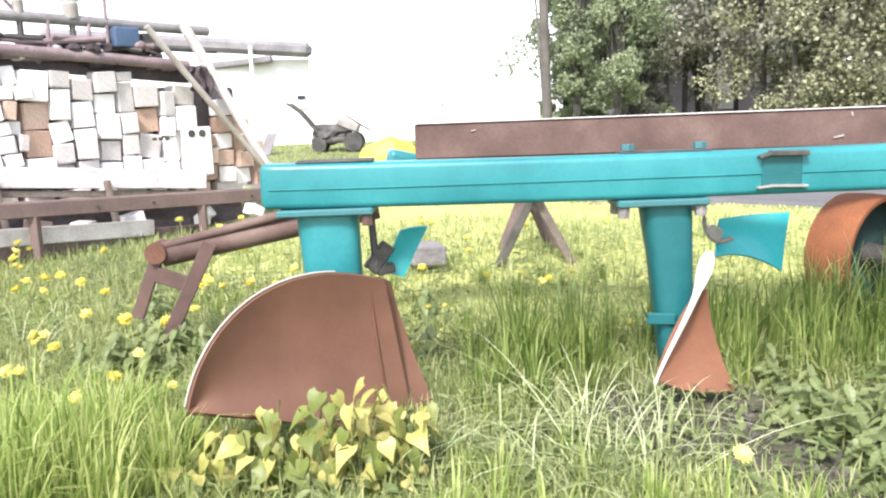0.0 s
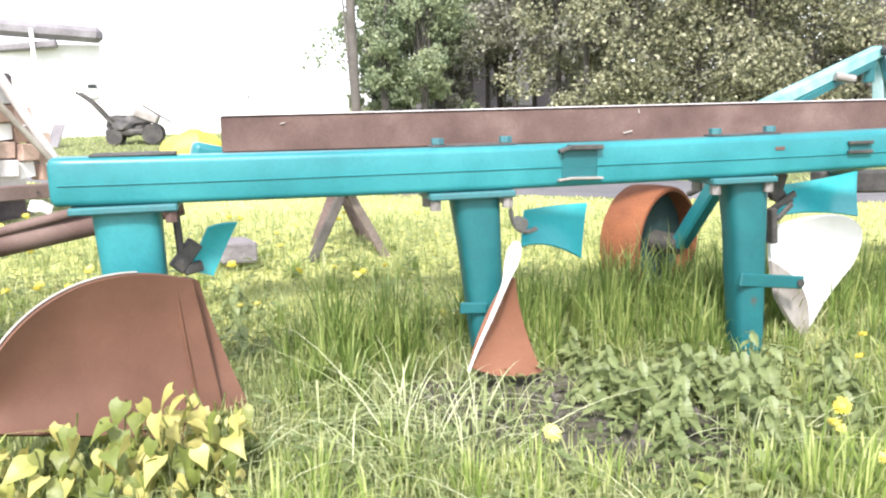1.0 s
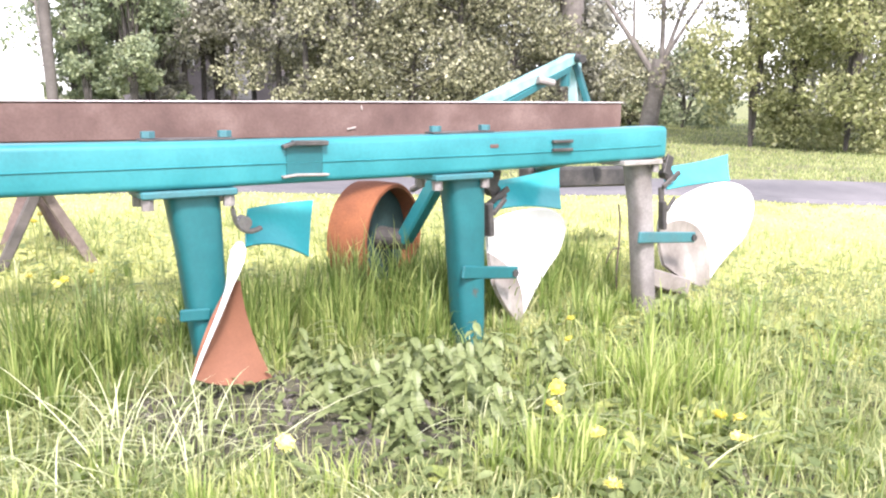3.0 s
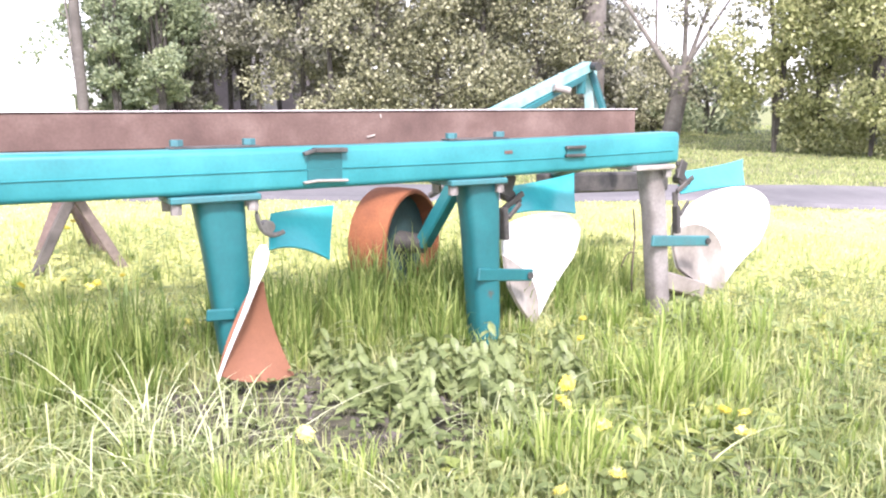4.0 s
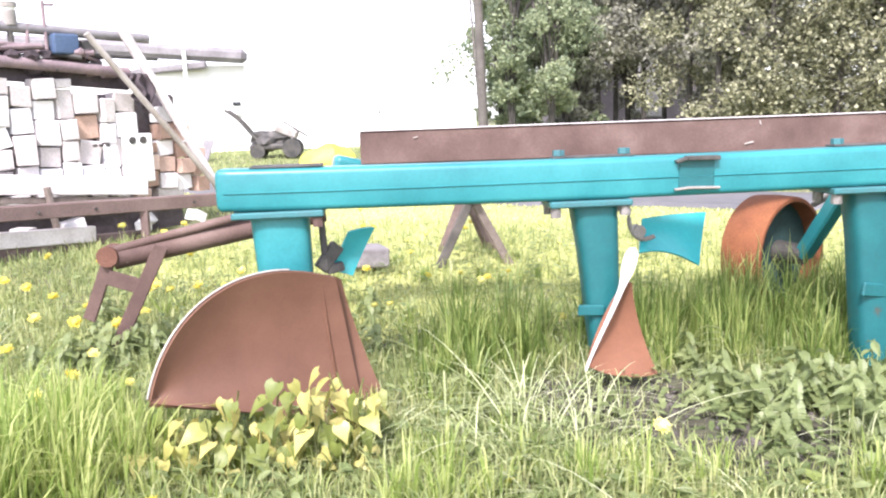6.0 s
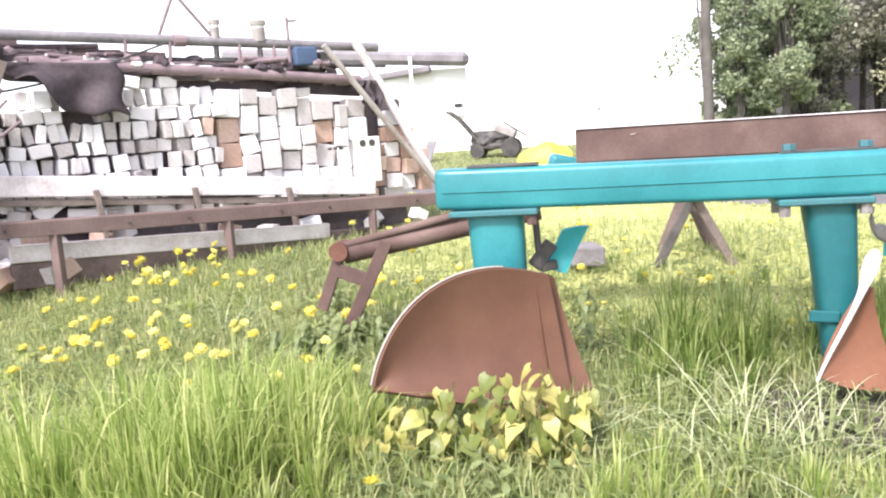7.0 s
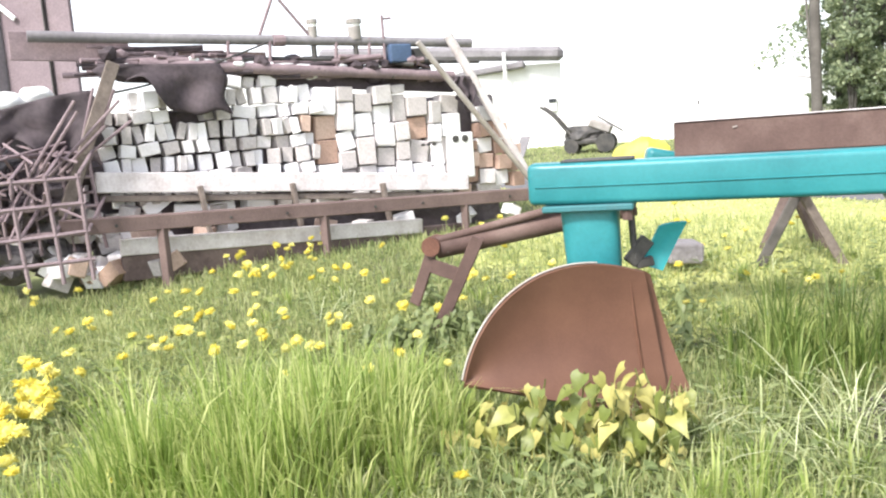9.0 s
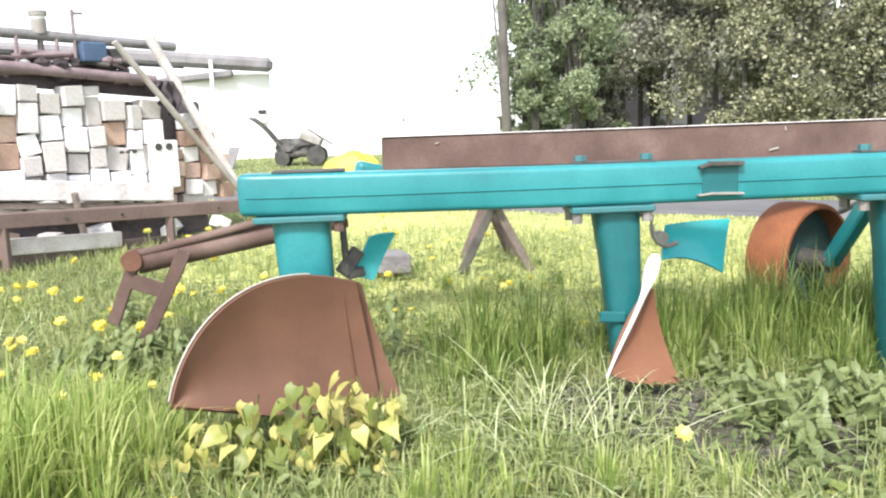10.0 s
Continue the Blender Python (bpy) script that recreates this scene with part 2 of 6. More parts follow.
def span(p, q):
    """A pose at the middle of p and q whose z runs from p to q, and the length."""
    p, q = Vector(p), Vector(q)
    d = q - p
    return Matrix.Translation((p + q) / 2) @ d.to_track_quat("Z", "Y").to_matrix().to_4x4(), d.length


def rod(bm, p, q, r, r2=None, seg=12):
    m, length = span(p, q)
    bmesh.ops.create_cone(bm, cap_ends=True, segments=seg, radius1=r, radius2=r if r2 is None else r2, depth=length, matrix=m)
    return bm


def bar(bm, p, q, w, h, bevel=0.004, roll=0.0):
    """A bar of section w by h from p to q."""
    m, length = span(p, q)
    return box(bm, m @ pose(0, 0, 0, 0, 0, roll), w, h, length, bevel, 1)


def bez(p, t):
    a, b, c, d = (Vector(v) for v in p)
    s = 1 - t
    return a * s**3 + b * (3 * s * s * t) + c * (3 * s * t * t) + d * t**3


def hose(bm, points, r, seg=8, steps=10):
    """A bent rod through a Bezier curve."""
    ring, last = [], None
    for i in range(steps + 1):
        t = i / steps
        c = bez(points, t)
        d = (bez(points, min(1, t + 0.01)) - bez(points, max(0, t - 0.01))).normalized()
        q = d.to_track_quat("Z", "Y").to_matrix()
        row = [bm.verts.new(c + q @ Vector((math.cos(k * math.tau / seg) * r, math.sin(k * math.tau / seg) * r, 0))) for k in range(seg)]
        if last:
            for k in range(seg):
                bm.faces.new((last[k], last[(k + 1) % seg], row[(k + 1) % seg], row[k]))
        last = row
    return bm


def plate(low, high, bulge=(0, 0, 0), thick=0.012, nu=22, nv=16, upto=(1.0, 1.0)):
    """A curved plate between two Bezier edges, bulged in the middle, with real thickness."""
    bm = bmesh.new()
    front = [[None] * (nv + 1) for _ in range(nu + 1)]
    at = lambda u, v: bez(low, u).lerp(bez(high, u), v) + Vector(bulge) * (4 * v * (1 - v)) * (0.4 + 0.6 * math.sin(math.pi * u))
    back = [[None] * (nv + 1) for _ in range(nu + 1)]
    for i in range(nu + 1):
        for j in range(nv + 1):
            u = i / nu
            v = j / nv * (upto[0] + (upto[1] - upto[0]) * u)
            p = at(u, v)
            du, dv = at(min(1, u + 0.01), min(1, max(v, 0.02))) - at(max(0, u - 0.01), min(1, max(v, 0.02))), at(u, min(1, v + 0.01)) - at(u, max(0, v - 0.01))
            n = du.cross(dv)
            n = n.normalized() if n.length > 1e-9 else Vector((0, 1, 0))
            front[i][j] = bm.verts.new(p + n * thick / 2)
            back[i][j] = bm.verts.new(p - n * thick / 2)
    for i in range(nu):
        for j in range(nv):
            bm.faces.new((front[i][j], front[i + 1][j], front[i + 1][j + 1], front[i][j + 1]))
            bm.faces.new((back[i][j], back[i][j + 1], back[i + 1][j + 1], back[i + 1][j]))
    rim = [(i, 0) for i in range(nu)] + [(nu, j) for j in range(nv)] + [(i, nv) for i in range(nu, 0, -1)] + [(0, j) for j in range(nv, 0, -1)]
    for (i, j), (k, l) in zip(rim, rim[1:] + rim[:1]):
        bm.faces.new((front[k][l], front[i][j], back[i][j], back[k][l]))
    return bm


def blob(bm, centre, size, seed=0, rough=0.25, detail=2):
    """An uneven lump."""
    made = bmesh.ops.create_icosphere(bm, subdivisions=detail, radius=1.0)
    for v in made["verts"]:
        k = 1 + rough * noise.noise(v.co * 1.7 + Vector((seed * 7.3, seed, 0)))
        v.co = Vector((v.co.x * size[0] * k, v.co.y * size[1] * k, v.co.z * size[2] * k)) + Vector(centre)
    return bm


def ground_z(x, y):
    """Height of the ground: level at the plough, rising gently behind it."""
    rise = lambda a, b, t: (lambda s: s * s * (3 - 2 * s))(np.clip((t - a) / (b - a), 0, 1))
    return 0.15 * rise(2.5, 4.8, y) + 0.32 * rise(4.8, 13.0, y) * (1 - 0.6 * rise(1.0, 7.0, x)) + 0.012 * np.sin(3.1 * x + 1.3 * y) * np.cos(2.3 * y - 0.7 * x)


def gz(x, y):
    return float(ground_z(np.float64(x), np.float64(y)))


def soup(name, verts, faces, mat, smooth=False):
    me = bpy.data.meshes.new(name)
    k = faces.shape[1]
    me.vertices.add(len(verts))
    me.vertices.foreach_set("co", verts.astype(np.float32).ravel())
    me.loops.add(faces.size)
    me.loops.foreach_set("vertex_index", faces.astype(np.int32).ravel())
    me.polygons.add(len(faces))
    me.polygons.foreach_set("loop_start", np.arange(len(faces), dtype=np.int32) * k)
    me.update(calc_edges=True)
    me.materials.append(mat)
    return new(name, me)


# ---- ground, road ----
def build_ground():
    axis = lambda lo, hi, far: np.concatenate([-np.geomspace(far, -lo, 14)[:-1] if lo < 0 else [], np.arange(lo, hi, 0.25), np.geomspace(hi, far, 14)])
    xs, ys = axis(-14.0, 16.0, 700.0), axis(-6.0, 26.0, 700.0)
    X, Y = np.meshgrid(xs, ys, indexing="ij")
    V = np.stack([X, Y, ground_z(X, Y)], -1).reshape(-1, 3)
    i, j = np.meshgrid(np.arange(len(xs) - 1), np.arange(len(ys) - 1), indexing="ij")
    k = i * len(ys) + j
    F = np.stack([k, k + len(ys), k + len(ys) + 1, k + 1], -1).reshape(-1, 4)
    g = soup("ground", V, F, SOIL)
    g.data.polygons.foreach_set("use_smooth", [True] * len(F))
    tagged(g, "grassy yard with bare dark soil between the weeds", "ground", kind="structure")
    bm = bmesh.new()   # asphalt lane that passes behind the plough
    a, b, w = Vector((4.45, 5.1)), Vector((13.18, 0.23)), 0.5
    d = (b - a).normalized()
    n = Vector((-d.y, d.x))
    rows = []
    for s in np.linspace(-9, 26, 71):
        c = a + d * s
        wob = 0.05 * math.sin(s * 2.3)
        rows.append([bm.verts.new((*(c + n * o), gz(*(c + n * o)) + h)) for o, h in ((-w + wob, 0.0), (-w + 0.06 + wob, 0.025), (w + wob, 0.025), (w + 0.06 + wob, 0.0))])
    for r, q in zip(rows, rows[1:]):
        for k in range(3):
            bm.faces.new((r[k], q[k], q[k + 1], r[k + 1]))
    tagged(part("road", bm, ASPHALT), "narrow grey asphalt lane with crumbling edges", "road", kind="structure")


build_ground()


# ---- the plough ----
PLOUGH = thing("plough", (1.0, 2.36, 0), "teal four-furrow plough with rusty mouldboards standing in weeds", "plough")
BODIES = (-0.333, 0.655, 1.57, 2.405)     # x of the four legs
TALL_TUBE = 0.128                       # height of the frame tube's section


def tube_top(x):
    """Height of the frame's upper face: it sags a little between its ends."""
    return 0.751 + 0.0063 * (x - 0.85) ** 2


def tube_low(x):
    return tube_top(x) - TALL_TUBE + 0.004 * max(0.0, x - 1.3)


def swept(bm, stations, section):
    """A body drawn through rings: stations are x, section(x) gives the (y, z) ring there."""
    rings = [[bm.verts.new((x, y, z)) for y, z in section(x)] for x in stations]
    n = len(rings[0])
    for a, b in zip(rings, rings[1:]):
        for k in range(n):
            bm.faces.new((a[k], a[(k + 1) % n], b[(k + 1) % n], b[k]))
    bm.faces.new(rings[0][::-1])
    bm.faces.new(rings[-1])
    return bm


def round_section(y0, y1, z0, z1, r, seg=4):
    """A ring with rounded corners."""
    ring = []
    for cy, cz, a0 in ((y1 - r, z1 - r, 0), (y0 + r, z1 - r, 90), (y0 + r, z0 + r, 180), (y1 - r, z0 + r, 270)):
        ring += [(cy + r * math.cos(radians(a0 + 90 * k / seg)), cz + r * math.sin(radians(a0 + 90 * k / seg))) for k in range(seg + 1)]
    return ring


def build_plough():
    ends = ((-0.512, 0.010), (-0.508, 0.005), (-0.50, 0.0))
    inset = {x: d for x, d in ends} | {1.988 - x: d for x, d in ends}
    stations = sorted(list(inset) + [-0.45 + 0.1 * k for k in range(29)] + [2.47])
    ring = lambda x: round_section(2.30 + inset.get(x, 0), 2.42 - inset.get(x, 0), tube_low(x) + inset.get(x, 0), tube_top(x) - inset.get(x, 0), 0.018)
    frame_tube = part("frame", swept(bmesh.new(), stations, ring), TEAL, PLOUGH, smooth=True)
    seam = lambda x: [(2.2985 + dy, tube_top(x) - 0.0695 + 0.003 * math.sin(2.1 * x) + dz) for dy, dz in ((0, -0.0018), (-0.003, 0.0), (0, 0.0018), (0.004, 0.0))]
    part("weld_seam", swept(bmesh.new(), [-0.49 + 0.05 * k for k in range(60)], seam), TEAL, frame_tube)
    box_ = lambda x, y, z, sx, sy, sz, b=0.004: box(bmesh.new(), pose(x, y, z), sx, sy, sz, b, 1)
    part("top_plate", box_(-0.30, 2.36, tube_top(-0.3) + 0.004, 0.22, 0.09, 0.010), DARK_STEEL, frame_tube, "dark steel strip")
    # clip that grips the tube between the second and third legs
    z = tube_top(0.968)
    # The darker pad paints the shadow between the clip's lug and lip.
    pad = part("bracket", box_(0.968, 2.3, z - 0.058, 0.115, 0.008, 0.088, 0.003), TEAL_DARK, frame_tube, "worn clip with dark lugs and a shadow-toned pad")
    bm = bmesh.new()
    bar(bm, (0.897, 2.292, z - 0.020), (0.935, 2.290, z - 0.009), 0.03, 0.010, 0.002)
    bar(bm, (0.930, 2.290, z - 0.009), (1.036, 2.292, z - 0.011), 0.034, 0.014, 0.002)
    part("lug", bm, DARK_STEEL, pad, "dark bent lug")
    bm = bmesh.new()
    bar(bm, (0.895, 2.292, z - 0.106), (0.94, 2.290, z - 0.101), 0.026, 0.006, 0.0015)
    bar(bm, (0.935, 2.290, z - 0.101), (1.038, 2.292, z - 0.104), 0.026, 0.007, 0.0015)
    part("lip", bm, GREY_STEEL, pad, "bare bright lower lip")
    z = tube_top(1.95)
    pad = part("bracket", box_(1.95, 2.2985, z - 0.052, 0.075, 0.006, 0.040, 0.002), TEAL_DARK, frame_tube)
    for dz in (0.036, 0.066):
        part("slot", box_(1.95, 2.291, z - dz, 0.092, 0.014, 0.011, 0.002), DARK_STEEL, pad, "dark slot")
    part("rub_mark", box_(1.655, 2.2995, 0.713, 0.034, 0.004, 0.012, 0.001), RUST_PINK, frame_tube, "rusty bare patch")
    for x0, x1 in ((0.552, 0.765), (1.48, 1.68)):
        zt = tube_top((x0 + x1) / 2)
        part("clamp_plate", box_((x0 + x1) / 2, 2.395, zt + 0.003, x1 - x0 + 0.05, 0.06, 0.007, 0.002), DARK_STEEL, frame_tube, "thin dark clamp plate")
    for i, x in enumerate(BODIES):
        low_z = tube_low(x)
        fx, wide = ((-0.332, 0.276), (0.632, 0.26), (1.53, 0.23), (2.36, 0.21))[i]
        flange = part("flange", box_(fx, 2.365, low_z - 0.011, wide, 0.16, 0.02, 0.004), WORN if i < 3 else GREY_STEEL, PLOUGH)
        for dx in (0.02 - wide / 2, wide / 2 - 0.02):
            for dy in (-0.055, 0.055):
                bm = rod(bmesh.new(), (fx + dx, 2.365 + dy, low_z - 0.052), (fx + dx, 2.365 + dy, low_z - 0.021), 0.017, seg=6)
                if not (i in (0, 3) and dx < 0):
                    part("nut", bm, BARE_LEG if i else RUST_PINK, flange, "worn hexagonal nut")
        if i in (1, 2):
            for bx in ((0.552, 0.765), (1.48, 1.68))[i - 1]:
                part("bolt_head", rod(bmesh.new(), (bx, 2.395, tube_top(bx) + 0.008), (bx, 2.395, tube_top(bx) + 0.026), 0.02, seg=6), WORN, flange)
        # tapered leg, leaning a little, of rounded section
        bm = bmesh.new()
        top_w, low_w, lean, foot = (0.18, 0.155, 0.015, 0.05) if i == 0 else ((0.15, 0.095, 0.035, 0.13 if i == 1 else 0.02) if i < 3 else (0.098, 0.078, 0.085, 0.0))
        deep = 0.055 if i < 3 else 0.042
        rings = []
        for z, w, s in ((low_z - 0.02, top_w, 0), (0.45, top_w * 0.6 + low_w * 0.4, 0.4), (foot, low_w, 1)):
            ring = []
            for k in range(24):
                an = math.tau * k / 24
                cx, sy = math.cos(an), math.sin(an)
                ring.append(bm.verts.new((x + lean * s + w / 2 * math.copysign(abs(cx) ** 0.55, cx), 2.37 + deep * math.copysign(abs(sy) ** 0.55, sy), z)))
            rings.append(ring)
        for r, q in zip(rings, rings[1:]):
            for k in range(24):
                bm.faces.new((r[k], q[k], q[(k + 1) % 24], r[(k + 1) % 24]))
        bm.faces.new(rings[-1])
        leg = part("leg", bm, (TEAL, TEAL_DARK, TEAL_DARK, BARE_LEG)[i], PLOUGH, "bare grey steel leg" if i == 3 else "", smooth=True)
        if i == 0:
            continue
        z, dx = ((0.272, -0.02), (0.292, 0.08), (0.338, 0.2))[i - 1]
        bm = bmesh.new()
        if i == 1:
            bar(bm, (x - 0.065, 2.31, z), (x + 0.02, 2.31, z - 0.006), 0.012, 0.035)
        else:
            bar(bm, (x - 0.04, 2.30, z), (x + dx + 0.17, 2.37, z - 0.045), 0.014, 0.045)
        strap = part("strap", bm, TEAL_DARK if i < 3 else WORN, leg, "bolted teal strap")
        if i > 1:
            e = Vector((x + dx + 0.15, 2.365, z - 0.043))
            part("bolt_head", rod(bmesh.new(), e + Vector((0, -0.016, 0)), e + Vector((0, 0.01, 0)), 0.014, seg=6), DARK_STEEL, strap, "dark bolt head")
    # first body: broad rusty mouldboard that faces the camera's side
    low = ((-0.659, 1.95, 0.168), (-0.44, 2.05, 0.10), (-0.28, 2.13, 0.04), (-0.10, 2.22, -0.03))
    high = ((-0.659, 1.95, 0.18), (-0.60, 1.98, 0.43), (-0.40, 2.09, 0.545), (-0.165, 2.19, 0.440))
    board = part("mouldboard", plate(low, high, (0.0, 0.05, 0.0), 0.012, 30, 20), RUST_PLATE, PLOUGH, "broad curved rusty brown mouldboard", smooth=True)
    bm = bmesh.new()
    rim = [bez(high, 0.82 * k / 3) for k in range(4)]
    rim = [rim[0], (rim[1] * 18 - rim[0] * 5 - rim[2] * 9 + rim[3] * 2) / 6, (rim[2] * 18 - rim[3] * 5 - rim[1] * 9 + rim[0] * 2) / 6, rim[3]]
    hose(bm, [p + Vector((-0.003, -0.002, 0.005)) for p in rim], 0.003, 6, 24)
    part("rim", bm, SHARE, board, "bright worn upper edge", smooth=True)
    part("shin", plate(((-0.155, 2.196, -0.03), (-0.10, 2.215, -0.03), (-0.07, 2.235, -0.02), (-0.04, 2.26, 0.05)),
                       ((-0.205, 2.172, 0.452), (-0.185, 2.195, 0.452), (-0.165, 2.215, 0.442), (-0.152, 2.235, 0.425)), (-0.022, 0.03, 0), 0.006, 10, 18), RUST_PLATE, board, smooth=True)
    # second body: seen along its edge
    low = ((0.605, 2.27, 0.10), (0.68, 2.28, 0.055), (0.75, 2.29, 0.035), (0.845, 2.30, 0.05))
    high = ((0.722, 2.26, 0.36), (0.732, 2.262, 0.365), (0.742, 2.27, 0.365), (0.752, 2.28, 0.36))
    board = part("mouldboard", plate(low, high, (-0.022, 0.03, 0.0), 0.01), RUST_WARM, PLOUGH, "narrow twisted rusty mouldboard", smooth=True)
    bm, last = bmesh.new(), None
    for k in range(25):
        f = k / 24
        c = bez(((0.601, 2.262, 0.085), (0.655, 2.255, 0.235), (0.716, 2.248, 0.31), (0.748, 2.245, 0.475)), f)
        w = 0.003 + 0.007 * f + 0.0125 * math.exp(-((f - 0.90) / 0.13) ** 2)
        if k == 24:
            w = 0.008
        row = [bm.verts.new(c + Vector((s * w, d, -s * w * 0.45 * (1 - f)))) for s, d in ((-1, 0), (0, -0.004), (1, 0), (1, 0.008), (-1, 0.008))]
        if last:
            for q in range(5):
                bm.faces.new((last[q], last[(q + 1) % 5], row[(q + 1) % 5], row[q]))
        else:
            bm.faces.new(row)
        last = row
    bm.faces.new(last[::-1])
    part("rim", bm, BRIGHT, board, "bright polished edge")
    # third and fourth bodies: polished, turned to the sky; near-white colour paints its sheen
    for k, (low, high) in enumerate((
            (((1.75, 2.42, 0.20), (1.80, 2.43, 0.11), (1.87, 2.46, 0.05), (1.935, 2.50, 0.0)),
             ((1.715, 2.42, 0.432), (1.86, 2.45, 0.465), (2.36, 2.59, 0.50), (2.205, 2.60, 0.235))),
            (((2.68, 2.45, 0.17), (2.78, 2.46, 0.10), (2.92, 2.50, 0.05), (3.084, 2.55, -0.005)),
             ((2.64, 2.45, 0.37), (2.85, 2.46, 0.57), (3.75, 2.64, 0.54), (3.48, 2.66, 0.17))))):
        board = part("mouldboard", plate(low, high, (0.02, 0.06, 0.0), 0.012, 26, 18), BRIGHT, PLOUGH, "polished mouldboard coloured near white for its sky sheen", smooth=True)
        ahead = Vector((-0.002, -0.006, 0))
        # Overlay share: its grey-brown also carries the shading at the board's lower left.
        part("share", plate([Vector(p) + ahead for p in low], [Vector(p) + ahead for p in high], (0.02, 0.06, 0.0), 0.012, 26, 8, ((0.5, 0.10), (0.78, 0.15))[k]), SCOURED, board, "grey-brown lower share, darkened for the face's shading", smooth=True)
        m = Vector(low[0]).lerp(Vector(high[0]), 0.8)
        bm = bmesh.new()
        bar(bm, m + Vector((0.0, -0.03, 0.08)), m + Vector((0.07, -0.01, 0.13)), 0.012, 0.02)
        bar(bm, m + Vector((-0.005, -0.02, 0.0)), m + Vector((-0.015, -0.02, 0.12)), 0.035, 0.022)
        part("bracket", bm, DARK_STEEL, board, "dark skim bracket")
    bm = bmesh.new()
    bar(bm, (2.50, 2.44, 0.10), (2.80, 2.50, 0.05), 0.03, 0.10, 0.006)
    part("landside", bm, DARK_STEEL, PLOUGH, "dark worn landside bar")
    bm = bar(bmesh.new(), (2.47, 2.40, 0.165), (2.86, 2.46, 0.045), 0.025, 0.075, 0.006)
    part("share_point", bm, SCOURED, PLOUGH, "brown-grey share point at the last leg")
    # skimmers
    for k, (low, high) in enumerate((
            (((-0.19, 2.45, 0.415), (-0.175, 2.46, 0.41), (-0.15, 2.47, 0.40), (-0.125, 2.48, 0.39)), ((-0.13, 2.46, 0.538), (-0.105, 2.465, 0.546), (-0.075, 2.475, 0.548), (-0.045, 2.485, 0.546))),
            (((0.85, 2.50, 0.412), (0.93, 2.52, 0.425), (1.0, 2.54, 0.40), (1.085, 2.56, 0.348)), ((0.885, 2.565, 0.523), (0.965, 2.60, 0.527), (1.045, 2.62, 0.529), (1.138, 2.635, 0.526))),
            (((1.77, 2.45, 0.47), (1.90, 2.48, 0.48), (2.05, 2.53, 0.46), (2.195, 2.57, 0.43)), ((1.815, 2.52, 0.568), (1.97, 2.59, 0.566), (2.13, 2.64, 0.573), (2.265, 2.67, 0.589))),
            (((2.71, 2.48, 0.49), (2.90, 2.51, 0.50), (3.08, 2.55, 0.50), (3.278, 2.6, 0.49)), ((2.78, 2.56, 0.577), (3.01, 2.62, 0.580), (3.20, 2.66, 0.588), (3.39, 2.71, 0.605))))):
        sk = part("skimmer", plate(low, high, (0, 0.015, 0), 0.008, 16, 8), GLARE_TEAL, PLOUGH, "small curved skimmer blade, teal lightened for sky glare", smooth=True)
        p = Vector(low[0]).lerp(Vector(high[0]), 0.5)
        bm = bmesh.new()
        if k == 0:
            bar(bm, (-0.225, 2.43, 0.425), (-0.165, 2.45, 0.50), 0.03, 0.045, 0.004)
            bar(bm, (-0.205, 2.44, 0.42), (-0.15, 2.45, 0.43), 0.03, 0.03, 0.004)
            rod(bm, (-0.205, 2.43, 0.44), (-0.215, 2.45, 0.60), 0.012, seg=8)
        else:
            hose(bm, (p + Vector((-0.05, -0.03, 0.10)), p + Vector((-0.06, -0.03, 0.03)), p + Vector((-0.03, -0.03, -0.03)), p + Vector((0.04, -0.02, 0.0))), 0.008, 8, 12)
            rod(bm, p + Vector((-0.015, -0.035, 0.02)), p + Vector((-0.015, 0.01, 0.02)), 0.022, seg=10)
        part("holder", bm, GREY_STEEL if k == 1 else DARK_STEEL, sk, "bent holder with a bolt")
        if k > 1:
            q = p + Vector((-0.04, -0.05, 0.0))
            bm = bar(bmesh.new(), q + Vector((-0.03, 0, -0.03)), q + Vector((0.07, 0, 0.03)), 0.012, 0.022, 0.003)
            bar(bm, q + Vector((-0.03, 0.01, -0.03)), q + Vector((-0.015, 0.01, -0.14)), 0.012, 0.03, 0.003)
            bar(bm, q + Vector((0.0, 0.015, 0.02)), q + Vector((0.03, 0.02, 0.10)), 0.012, 0.05, 0.003)
            part("skim_arm", bm, DARK_STEEL, sk, "angular dark iron arm")


build_plough()


